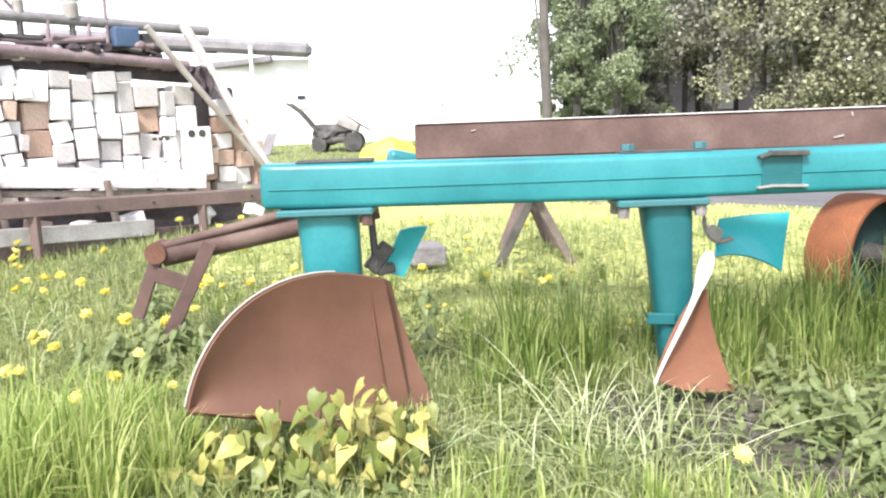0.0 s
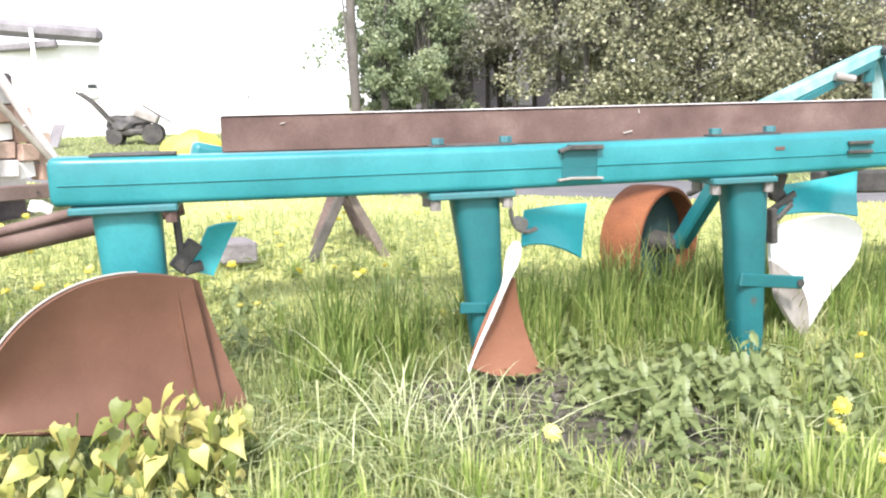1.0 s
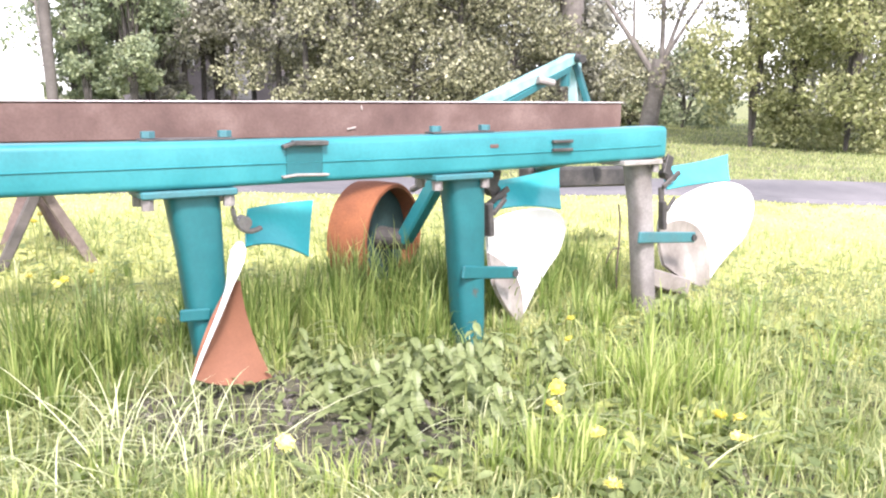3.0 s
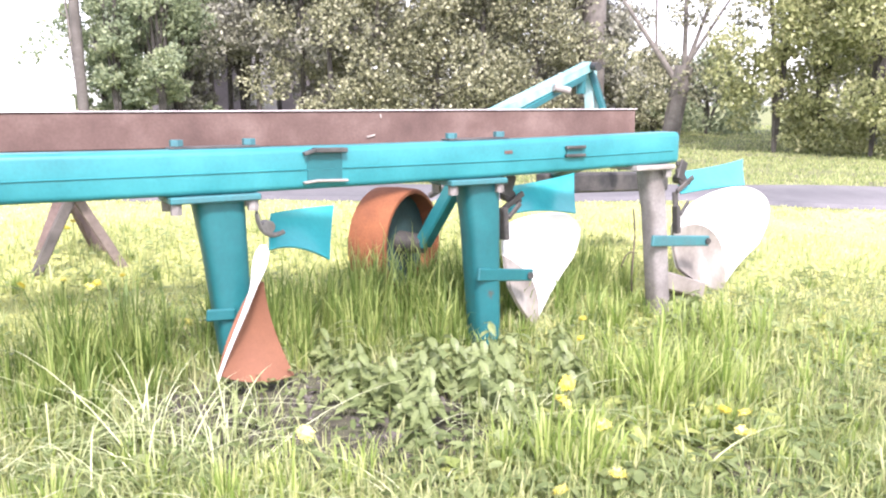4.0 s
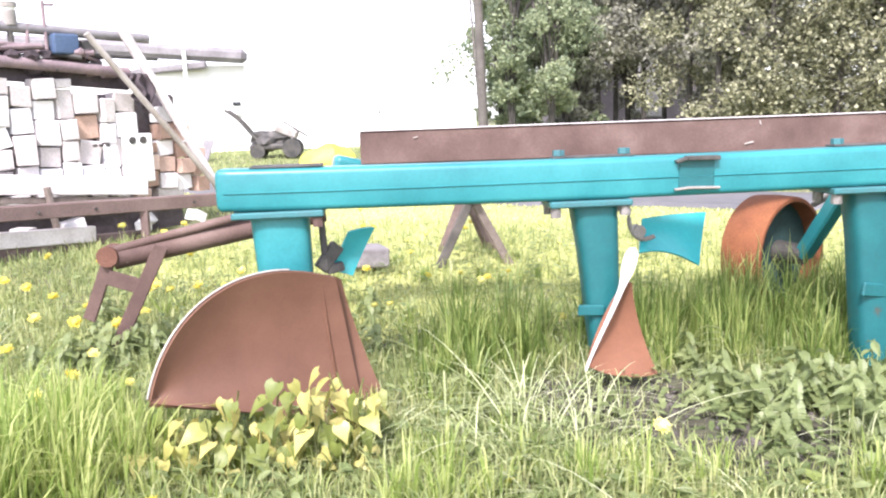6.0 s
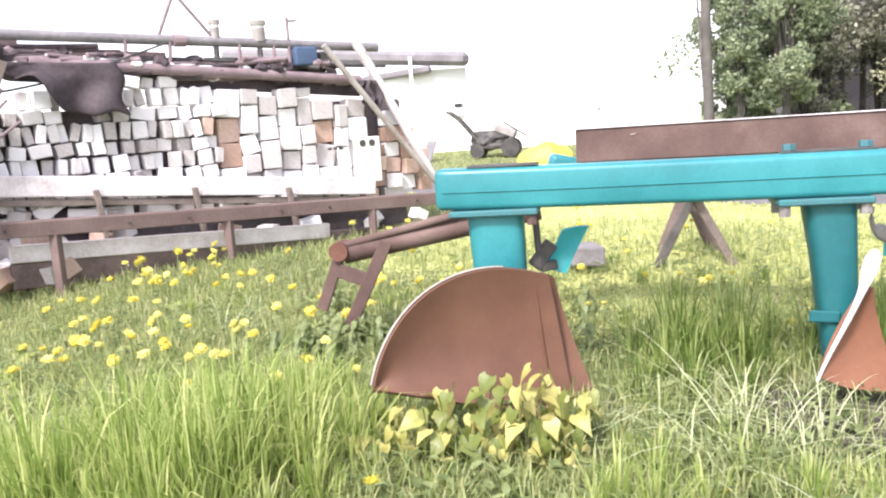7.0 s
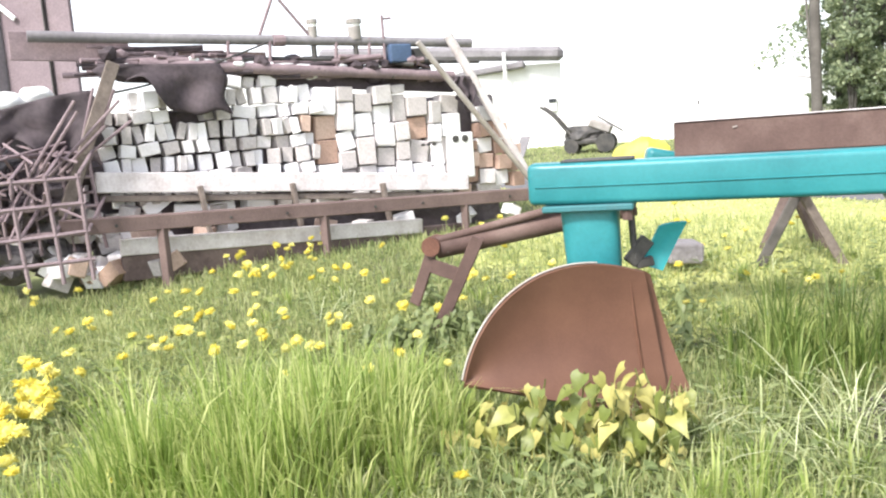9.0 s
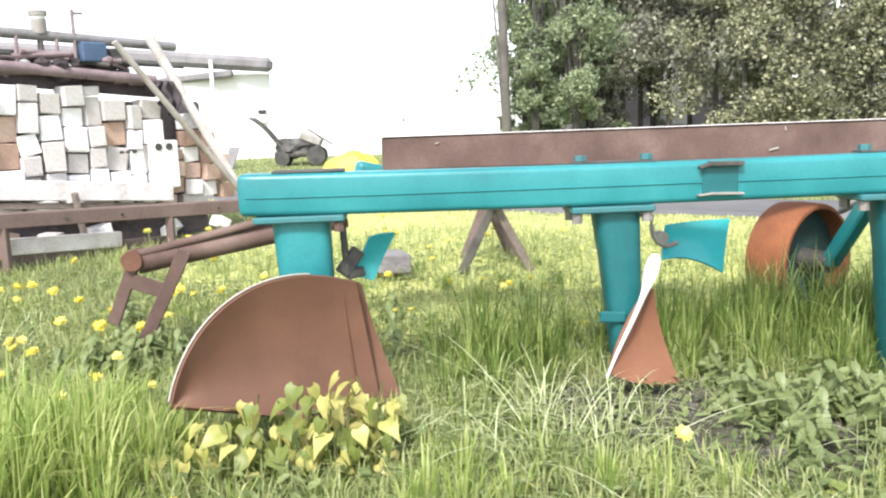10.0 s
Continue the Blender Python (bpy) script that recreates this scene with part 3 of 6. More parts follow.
def build_plough_wheel():
    c = Vector((1.606, 3.062, 0.295))
    turn = Matrix.Translation(c) @ pose(0, 0, 0, 0, 0, -60) @ pose(0, 0, 0, 0, 90, 0)
    bm = bmesh.new()
    prof = [(0.225, -0.088), (0.232, -0.078), (0.236, 0.0), (0.232, 0.085), (0.225, 0.094), (0.212, 0.094), (0.208, 0.06), (0.208, -0.088)]
    n = 48
    rings = [[bm.verts.new(turn @ Vector((r * math.cos(math.tau * k / n), r * math.sin(math.tau * k / n), z))) for r, z in prof] for k in range(n)]
    for a, b in zip(rings, rings[1:] + rings[:1]):
        for k in range(len(prof)):
            bm.faces.new((a[k], b[k], b[(k + 1) % len(prof)], a[(k + 1) % len(prof)]))
    wheel = part("wheel", bm, RUST_ORANGE, PLOUGH, "broad steel land wheel with rusty orange rim", smooth=True)
    bm = bmesh.new()
    bmesh.ops.create_cone(bm, cap_ends=True, segments=40, radius1=0.2075, radius2=0.2075, depth=0.012, matrix=turn @ Matrix.Translation((0, 0, 0.015)))
    part("disc", bm, WHEEL_DISC, wheel, "dull teal wheel disc")
    bm = bmesh.new()
    bmesh.ops.create_cone(bm, cap_ends=True, segments=20, radius1=0.05, radius2=0.04, depth=0.12, matrix=turn @ Matrix.Translation((0, 0, 0.085)))
    part("hub", bm, DARK_STEEL, wheel, "dark wheel hub")
    bm = bar(bmesh.new(), turn @ Vector((0, 0, 0.14)), (1.70, 2.72, 0.56), 0.06, 0.06, 0.008)
    arm = part("wheel_arm", bm, TEAL, PLOUGH)
    bm = bmesh.new()
    rod(bm, (1.72, 2.95, 0.50), (1.70, 2.62, 0.62), 0.014)
    part("adjuster", bm, GREY_STEEL, arm, "threaded grey adjuster")
    bm = bmesh.new()
    bar(bm, (1.70, 2.72, 0.56), (1.70, 2.42, 0.66), 0.07, 0.05, 0.006)
    part("arm_mount", bm, DARK_STEEL, arm)


build_plough_wheel()


def build_headstock():
    mast = part("mast", bar(bmesh.new(), (2.86, 3.22, 0.55), (2.80, 3.2, 1.08), 0.055, 0.05, 0.006), SHEEN_TEAL, PLOUGH, "teal headstock mast paled for its sky sheen")
    bm = bar(bmesh.new(), (2.80, 3.2, 1.07), (2.90, 3.05, 0.55), 0.05, 0.03, 0.005)
    part("mast_stay", bm, TEAL_DARK, mast)
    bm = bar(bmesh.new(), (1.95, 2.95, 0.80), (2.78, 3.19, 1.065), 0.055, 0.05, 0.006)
    strut = part("top_strut", bm, SHEEN_TEAL, PLOUGH, "sloping teal top strut")
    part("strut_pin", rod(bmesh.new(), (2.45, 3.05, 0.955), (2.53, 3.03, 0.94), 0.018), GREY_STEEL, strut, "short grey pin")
    part("lower_strut", bar(bmesh.new(), (2.00, 2.93, 0.765), (2.74, 3.16, 1.015), 0.02, 0.03, 0.003), TEAL_DARK, strut)
    part("top_pin", rod(bmesh.new(), (2.77, 3.10, 1.06), (2.80, 3.26, 1.075), 0.02, seg=10), DARK_STEEL, strut, "dark hinge pin")
    part("spring", rod(bmesh.new(), (2.72, 3.17, 0.93), (2.72, 3.17, 1.02), 0.025), TEAL_DARK, strut)
    bm = bar(bmesh.new(), (2.5, 3.2, 0.49), (3.3, 3.15, 0.47), 0.10, 0.10, 0.01)
    part("cross_beam", bm, DARK_STEEL, PLOUGH, "dark steel cross beam")
    bm = bar(bmesh.new(), (2.2, 2.42, 0.70), (2.6, 3.2, 0.55), 0.08, 0.08, 0.008)
    part("brace", bm, TEAL_DARK, PLOUGH)


build_headstock()


# ---- rusty beam and trestle ----
def build_beam():
    bm = bmesh.new()
    p, q = Vector((-0.08, 3.06, 0.789)), Vector((2.60, 2.71, 0.790))
    m, length = span(p, q)
    h, d = 0.125, 0.13
    beam = thing("steel_beam", (0.0, 3.05, 0.73), "long rust-brown steel beam lying level behind the plough", "steel beam")
    bar(bm, p, q, h, d, 0.006, 0)
    part("web", bm, RUST_PINK, beam)
    bm = bmesh.new()
    # Added pale strip puts the light along the beam's top face into colour.
    bar(bm, p + Vector((0.0, -0.02, 0.066)), q + Vector((0, -0.02, 0.066)), 0.10, 0.0035, 0.0015)
    part("top_strip", bm, PALE_WOOD, beam, "pale strip added as the beam's light-catching top face")
    for f, dz, w, h in ((0.545, -0.03, 0.035, 0.007), (0.56, 0.045, 0.005, 0.016), (0.08, 0.035, 0.018, 0.005)):
        c = p.lerp(q, f) + Vector((0, 0, dz))
        part("chip", box(bmesh.new(), Matrix.Translation(c + Vector((-0.008, -0.0665, 0))) @ pose(0, 0, 0, 0, -12, -7.4), w, 0.003, h, 0.001, 1), SHARE, beam, "pale chipped spot")
    t = thing("trestle", (0.46, 4.05, gz(0.46, 4.05)), "weathered brown wooden A-frame trestle on the grass", "trestle")
    for dx, dy, mat in ((-0.185, 0.0, DARK_BARK), (0.19, 0.03, GREY_WOOD)):
        bm = bar(bmesh.new(), (0.463 - dx * 0.12, 4.04 + dy, 0.53), (0.463 + dx * 1.08, 4.04 + dy, gz(0.46, 4.05) - 0.02), 0.045, 0.045, 0.005, 90)
        part("leg", bm, mat, t)
    part("cross_bar", bar(bmesh.new(), (0.463, 3.96, 0.515), (0.463, 4.45, 0.515), 0.06, 0.06, 0.005), GREY_WOOD, t)
    for dx in (-0.16, 0.17):
        part("leg", bar(bmesh.new(), (0.463 - dx * 0.1, 4.38, 0.52), (0.463 + dx * 0.9, 4.44, gz(0.46, 4.4) - 0.02), 0.05, 0.05, 0.005), BROWN_WOOD, t)
    w = tagged(part("plank", bar(bmesh.new(), (-0.30, 3.05, 0.598), (0.34, 3.12, 0.606), 0.05, 0.02, 0.005), BROWN_WOOD), "dark flat iron bar resting behind the frame", "plank")


build_beam()


# ---- brick stack: a line that runs back from the wall, with its rails, pipes and boards ----
ALONG, OUT = Vector((0.706, 0.708, 0)), Vector((0.708, -0.706, 0))
STACK = Vector((-3.77, 3.77, 0))
STACK_TURN = 45.08


def st(s, n, z):
    """A place at s metres along the stack, n in front of its face, at height z."""
    return STACK + ALONG * s + OUT * n + Vector((0, 0, z))


def brick_mesh(name, w, d, h, mat, holes=False):
    bm = box(bmesh.new(), Matrix.Identity(4), w, d, h, 0.006, 1)
    me = bpy.data.meshes.new(name)
    rnd = random.Random(int(w * 1000 + h * 777))
    for v in bm.verts:
        v.co += Vector((rnd.uniform(-1, 1), rnd.uniform(-1, 1), rnd.uniform(-1, 1))) * 0.004
    bm.to_mesh(me)
    bm.free()
    me.materials.append(mat)
    return me


def build_stack():
    rnd = random.Random(11)
    pile = thing("brick_stack", st(1.8, -0.2, gz(-2.6, 5.0)), "rough stack of used white and orange bricks", "brick stack")
    kinds = {}

    def brick(s, n, z, w, h, mat, tilt=0.0, d=0.12, turn=0.0):
        key = (round(w, 2), round(h, 2), mat.name)
        if key not in kinds:
            kinds[key] = brick_mesh("brick", key[0], d, key[1], mat)
        ob = new("brick", kinds[key])
        ob.parent = pile
        ob.matrix_parent_inverse = pile.matrix_world.inverted()
        ob.matrix_basis = Matrix.Translation(st(s, n, z)) @ pose(0, 0, 0, 0, 0, STACK_TURN + turn) @ pose(0, 0, 0, 0, tilt, 0)
        return ob

    orange = lambda s, z: (1.62 < s < 1.97 and 0.93 < z < 1.10) or (1.78 < s < 1.97 and 0.72 < z < 0.93) or (2.42 < s < 2.68 and 0.80 < z < 1.04) or (s > 2.93 and z < 1.0 and rnd.random() < 0.85)
    # left half: many courses of small bricks, laid flat or on end
    z = 0.56
    top_of = lambda s: 1.20 + 0.16 * min(1, max(0, (s - 0.4) / 0.7)) if s < 1.2 else 1.36 - 0.12 * min(1, (s - 1.2) / 0.5)
    course = 0
    while z < 1.36:
        upright = course % 2 == 0
        h = rnd.choice((0.115, 0.105)) if upright else rnd.choice((0.078, 0.09))
        s = 0.34 + rnd.uniform(0, 0.06)
        while s < 1.72:
            if upright:
                w = rnd.choice((0.055, 0.06, 0.065, 0.075, 0.10))
            else:
                w = rnd.choice((0.10, 0.13, 0.16, 0.11, 0.08))
            gone = rnd.random() < 0.03
            if z + h < top_of(s) + 0.05 and not gone:
                brick(s + w / 2, rnd.uniform(-0.05, 0.03), z + h / 2 + rnd.uniform(-0.006, 0.006), w - 0.007, h - 0.01, ORANGE_BRICK if orange(s + w / 2, z + h / 2) else WHITE_BRICK, rnd.gauss(0, 7), turn=rnd.gauss(0, 8))
            s += w + rnd.uniform(0.0, 0.022)
        z += h
        course += 1
    # right half: columns of larger blocks
    s = 1.74
    for w, first in ((0.17, 0.55), (0.13, 0.53), (0.14, 0.56), (0.15, 0.54), (0.12, 0.53), (0.16, 0.5), (0.1, 0.5), (0.16, 0.48), (0.14, 0.48), (0.14, 0.46), (0.13, 0.44), (0.12, 0.42)):
        z = first
        high = 1.25 if s < 2.45 else (1.16 if s < 2.75 else (0.80 if s < 2.93 else 1.25 - (s - 2.93) * 1.25))
        while z < high - 0.05:
            h = rnd.choice((0.2, 0.17, 0.14, 0.13))
            h = min(h, high - z)
            if s > 2.88:
                h = min(h, 0.12)
            brick(s + w / 2 + rnd.uniform(-0.006, 0.006), rnd.uniform(-0.05, 0.02), z + h / 2, w - 0.008, h - 0.008, ORANGE_BRICK if orange(s + w / 2, z + h / 2) else WHITE_BRICK, rnd.gauss(0, 3.5), turn=rnd.gauss(0, 5))
            z += h
        s += w + 0.004
    # below the board: a lower course and broken bricks
    s = 0.75
    while s < 3.25:
        w = rnd.choice((0.12, 0.2, 0.24))
        brick(s + w / 2, rnd.uniform(-0.08, 0.0), 0.50 - 0.03 * s, w - 0.02, 0.13, ORANGE_BRICK if rnd.random() < 0.18 else WHITE_BRICK, rnd.gauss(0, 5), turn=rnd.gauss(0, 8))
        s += w + rnd.uniform(0.0, 0.05)
    for k in range(76):
        s = rnd.uniform(0.0, 1.2) if k < 66 else rnd.uniform(1.1, 3.2)
        low = rnd.random() < 0.6
        n = rnd.uniform(0.10, 0.34) if low else rnd.uniform(-0.05, 0.08)
        z = 0.17 + rnd.uniform(0, 0.10) if low else rnd.uniform(0.28, 0.62 - 0.05 * s)
        if k >= 66:
            z = 0.19 + rnd.uniform(0, 0.1)
        o = brick(s, n, z, rnd.choice((0.1, 0.12, 0.15)), rnd.choice((0.08, 0.1)), WHITE_BRICK if rnd.random() < 0.8 else ORANGE_BRICK, rnd.uniform(-40, 40), turn=rnd.uniform(-50, 50))
    # hollow block with two round holes
    blk = part("hollow_block", box(bmesh.new(), Matrix.Translation(st(2.87, 0.03, 0.70)) @ pose(0, 0, 0, 0, 0, STACK_TURN), 0.20, 0.14, 0.34, 0.012, 2), PLASTER, pile, "smooth white hollow block")
    for ds in (-0.055, 0.025):
        part("hole", rod(bmesh.new(), st(2.87 + ds, 0.095, 0.825), st(2.87 + ds, 0.106, 0.825), 0.026, seg=16), DARK_STEEL, blk, "dark round hole")
    for ds in (0.0, 0.045, 0.09):
        part("hole", rod(bmesh.new(), st(2.56 + ds, 0.05, 0.80), st(2.56 + ds, 0.085, 0.80), 0.010, seg=10), DARK_STEEL, pile, "small dark hole in an orange brick")
    # Added filler box keeps the bricks up; its dark colour paints the gaps' shade
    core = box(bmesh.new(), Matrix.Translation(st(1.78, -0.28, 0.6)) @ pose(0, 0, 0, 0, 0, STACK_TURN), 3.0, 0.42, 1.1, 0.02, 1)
    part("core", core, DARK_MAUVE, pile)

    def single(name, bm, mat, label, cat, smooth=False):
        return tagged(part(name, bm, mat, smooth=smooth), label, cat)

    single("board", bar(bmesh.new(), st(0.30, 0.15, 0.735), st(2.86, 0.15, 0.505), 0.06, 0.125, 0.006), PALE_WOOD, "long whitewashed board leaning on the brick stack", "board")
    # Grey strip laid under the white board as the shadow of its lower edge.
    single("board", bar(bmesh.new(), st(0.32, 0.14, 0.635), st(2.9, 0.14, 0.405), 0.05, 0.04, 0.004), GREY_WOOD, "grey strip added for the whitewashed board's shaded underside", "board")
    single("board", bar(bmesh.new(), st(0.37, 0.36, 0.35), st(2.35, 0.36, 0.245), 0.05, 0.10, 0.006), PALE_WOOD, "pale board low in front of the bricks", "board")
    single("board", bar(bmesh.new(), st(0.37, 0.34, 0.22), st(2.7, 0.34, 0.15), 0.05, 0.15, 0.006), BROWN_WOOD, "dark brown board on the ground under bricks", "board")
    rail = thing("rail_frame", st(1.6, 0.5, 0.15), "long rusty angle-iron rail on short posts", "rail")
    part("rail", bar(bmesh.new(), st(0.06, 0.5, 0.505), st(3.9, 0.5, 0.36), 0.02, 0.085, 0.004), RAIL, rail)
    part("flange", bar(bmesh.new(), st(0.06, 0.46, 0.545), st(3.9, 0.46, 0.40), 0.08, 0.012, 0.003), RAIL, rail)
    for s in (0.6, 1.6, 2.64):
        zt = 0.47 - 0.038 * s
        part("post", bar(bmesh.new(), st(s, 0.48, 0.05), st(s, 0.48, zt), 0.05, 0.05, 0.004), RAIL, rail)
    for s in (0.35, 1.0, 1.35, 1.95, 2.3, 3.0):
        part("bolt", rod(bmesh.new(), st(s, 0.505, 0.505 - 0.038 * s), st(s, 0.518, 0.505 - 0.038 * s), 0.009, seg=8), DARK_STEEL, rail)
    for s, zt in ((0.95, 0.66), (1.55, 0.62), (2.2, 0.56)):
        single("prop", bar(bmesh.new(), st(s, 0.2, 0.18), st(s - 0.05, 0.2, zt), 0.05, 0.03, 0.004), GREY_WOOD, "short grey prop under the pale board", "prop")
    # pipes and scrap on top
    single("pipe", rod(bmesh.new(), st(0.05, 0.0, 1.615), st(3.06, 0.0, 1.535), 0.034, seg=16), ROOF, "long weathered grey pipe above the bricks", "pipe", True)
    single("pipe", rod(bmesh.new(), st(0.65, 0.05, 1.435), st(2.86, 0.05, 1.29), 0.036, seg=16), ROD, "dark rusty pipe lying on the brick stack", "pipe", True)
    single("pipe", rod(bmesh.new(), st(1.0, -0.05, 1.445), st(3.12, 0.0, 1.395), 0.014, seg=10), DARK_STEEL, "thin dark pipe resting on scrap", "pipe", True)
    single("pipe", rod(bmesh.new(), st(0.5, -0.1, 1.50), st(2.2, -0.1, 1.40), 0.02, seg=10), ROD, "rusty water pipe among scrap", "pipe", True)
    single("pipe", rod(bmesh.new(), st(0.75, 0.0, 1.47), st(1.75, 0.04, 1.385), 0.022, seg=10), BRIGHT, "short bare bright pipe on the scrap heap", "pipe", True)
    single("bent_rod", hose(bmesh.new(), (st(0.45, 0.12, 1.26), st(0.8, 0.12, 1.31), st(1.1, 0.1, 1.42), st(1.6, 0.0, 1.60)), 0.008, 6, 20), DARK_STEEL, "bent dark rod across the scrap", "rod", True)
    single("board", bar(bmesh.new(), st(-0.05, -0.1, 1.575), st(0.62, -0.1, 1.55), 0.03, 0.17, 0.004), ROD, "brown board nailed beside the door", "board")
    single("board", bar(bmesh.new(), st(0.45, -0.12, 1.49), st(1.5, -0.12, 1.46), 0.04, 0.10, 0.004), BROWN_WOOD, "dark board under the long pipe", "board")
    # Added dark strip paints the shadow gap between pipe and bricks.
    single("board", bar(bmesh.new(), st(0.55, -0.04, 1.385), st(2.9, -0.04, 1.225), 0.04, 0.10, 0.004), SHEET, "dark strip added for the shadow gap under the pipe", "board")
    single("wooden_post", bar(bmesh.new(), st(0.10, 0.24, 0.55), st(0.48, 0.22, 1.43), 0.075, 0.025, 0.004, 90), GREY_WOOD, "grey plank leaning on the brick stack", "plank")
    single("pole", rod(bmesh.new(), st(2.50, 0.22, 1.52), st(3.42, 0.22, 0.43), 0.022, seg=10), SHARE, "thin sloping pole against the stack", "pole", True)
    single("pole", rod(bmesh.new(), st(2.80, 0.12, 1.58), st(3.48, 0.14, 0.40), 0.036, 0.03, seg=12), PALE_WOOD, "pale sloping wooden pole at the stack's end", "pole", True)
    for s, r in ((2.12, 0.055), (1.81, 0.038)):
        can = thing("can", st(s, 0, 1.57), "dented grey tin can standing on the pipe", "can")
        part("body", rod(bmesh.new(), st(s, 0, 1.57), st(s, 0, 1.66), r * 0.85, seg=16), GREY_STEEL, can, smooth=True)
        part("cap", rod(bmesh.new(), st(s, 0, 1.68), st(s, 0, 1.71), r, seg=16), GREY_STEEL, can)
        part("neck", rod(bmesh.new(), st(s, 0, 1.655), st(s, 0, 1.685), r * 0.8, seg=16), PLASTER, can)
        part("stand", rod(bmesh.new(), st(s, 0.0, 1.36), st(s, 0.0, 1.575), 0.02, seg=8), DARK_STEEL, can)
    tap = thing("standpipe", st(2.33, 0.02, 1.36), "thin rusty standpipe with a short arm", "pipe")
    part("riser", rod(bmesh.new(), st(2.33, 0.02, 1.36), st(2.33, 0.02, 1.735), 0.012, seg=8), ROD, tap)
    part("arm", rod(bmesh.new(), st(2.33, 0.02, 1.71), st(2.40, 0.02, 1.715), 0.009, seg=8), ROD, tap)
    single("crate", box(bmesh.new(), Matrix.Translation(st(2.44, 0.0, 1.465)) @ pose(0, 0, 0, 0, 0, STACK_TURN), 0.17, 0.14, 0.13, 0.012, 2), BLUE, "faded blue plastic box among the scrap", "box")
    single("crate", box(bmesh.new(), Matrix.Translation(st(2.60, -0.02, 1.45)) @ pose(0, 0, 0, 0, 0, STACK_TURN), 0.09, 0.12, 0.10, 0.01, 2), DARK_STEEL, "small dark metal box among the scrap", "box")
    tri = thing("tripod", st(1.58, 0.0, 1.6), "thin rusty wire tripod on the pipe", "tripod")
    for s in (1.44, 1.78):
        part("leg", rod(bmesh.new(), st(s, 0, 1.61), st(1.56, 0, 1.88), 0.012, seg=8), ROD, tri)
    part("foot", rod(bmesh.new(), st(1.52, 0.02, 1.57), st(1.60, 0.02, 1.57), 0.04, seg=10), ROD, tri)
    for k in range(130):
        s = rnd.uniform(0.35, 1.7) if k % 5 < 3 else rnd.uniform(1.7, 2.8)
        z = 1.485 - 0.055 * s + rnd.uniform(-0.075, 0.075)
        a = rnd.uniform(0.06, 0.28)
        bm = bmesh.new()
        if k % 3:
            rod(bm, st(s - a, rnd.uniform(-0.1, 0.08), z + rnd.uniform(-0.03, 0.03)), st(s + a, rnd.uniform(-0.1, 0.08), z + rnd.uniform(-0.03, 0.03)), rnd.uniform(0.008, 0.02), seg=8)
            single("scrap_bar", bm, rnd.choice((ROD, ROD, SHEET, DARK_STEEL)), "short rusty bar in the scrap heap", "scrap")
        else:
            blob(bm, st(s, rnd.uniform(-0.08, 0.05), z), (rnd.uniform(0.03, 0.07), 0.05, rnd.uniform(0.02, 0.045)), k, 0.5)
            single("scrap_lump", bm, rnd.choice((ROD, SHEET, SHEET, PLASTER)), "lump of scrap on the stack", "scrap")
    for s in (1.2, 1.48, 1.95, 2.2):
        single("hanger", rod(bmesh.new(), st(s, 0.02, 1.33), st(s + 0.02, 0.02, 1.58), 0.013, seg=8), ROD, "short upright bar holding the pipe", "bar")

    # dark sheets
    def sheet(name, s0, s1, top, low, label):
        bm = bmesh.new()
        rows = []
        for i in range(25):
            u = i / 24
            col = []
            for j in range(15):
                v = j / 14
                s = s0 + (s1 - s0) * u + 0.02 * math.sin(9 * v + 5 * u)
                z = top(u) + (low(u) - top(u)) * v
                n = 0.13 + 0.03 * math.sin(14 * u + 2 * v) * (0.3 + v) + 0.03 * noise.noise(Vector((s * 9, z * 9, 1)))
                col.append(bm.verts.new(st(s, n + 0.04 * v, z)))
            rows.append(col)
        for r, q in zip(rows, rows[1:]):
            for j in range(14):
                bm.faces.new((r[j], q[j], q[j + 1], r[j + 1]))
        ob = single(name, bm, SHEET, label, "sheet", True)
        mod = ob.modifiers.new("thickness", "SOLIDIFY")
        mod.thickness = 0.006

    sheet("sheeting", 0.38, 1.14, lambda u: 1.43 - 0.01 * u, lambda u: 1.345 - 0.04 * u - 0.20 * min(1, max(0, u - 0.40) / 0.16) + 0.015 * math.sin(23 * u), "torn dark plastic sheet draped over bricks")
    sheet("sheeting", -0.22, 0.36, lambda u: 1.25 - 0.08 * (1 - u) ** 2 + 0.03 * u, lambda u: 0.92 + 0.1 * math.sin(7 * u), "dark sheet hanging behind the wire cages")
    sheet("sheeting", 2.80, 2.97, lambda u: 1.28, lambda u: 1.16 - 0.2 * u, "dark rag of sheeting hanging from the pipe")
    # white sacks beside the cages
    for k, (s, z) in enumerate(((-0.34, 1.16), (-0.32, 1.02), (-0.10, 1.24), (0.06, 1.27))):
        single("sack", blob(bmesh.new(), st(s, 0.0 - 0.05 * k, z), (0.10, 0.11, 0.07), k, 0.16, 3), PLASTER, "stuffed white sack on the heap", "sack", True)
    # Added dark lumps back the cages, standing in for the shaded wall.
    for k in range(24):
        s, z = rnd.uniform(-0.55, 0.12), rnd.uniform(0.25, 0.9)
        single("scrap_lump", blob(bmesh.new(), st(s, rnd.uniform(-0.35, 0.12), z), (rnd.uniform(0.1, 0.2), 0.12, rnd.uniform(0.07, 0.16)), k + 30, 0.9, 3), rnd.choice((DARK_MAUVE, BROWN_WOOD, CONCRETE, DARK_MAUVE)), "dark lump added behind the cages for a shaded backing", "scrap")

    # wire cages of rusty rods
    cage = thing("wire_cage", st(-0.4, 0.55, 0.15), "tangled cages welded from rusty iron rods", "wire cage")
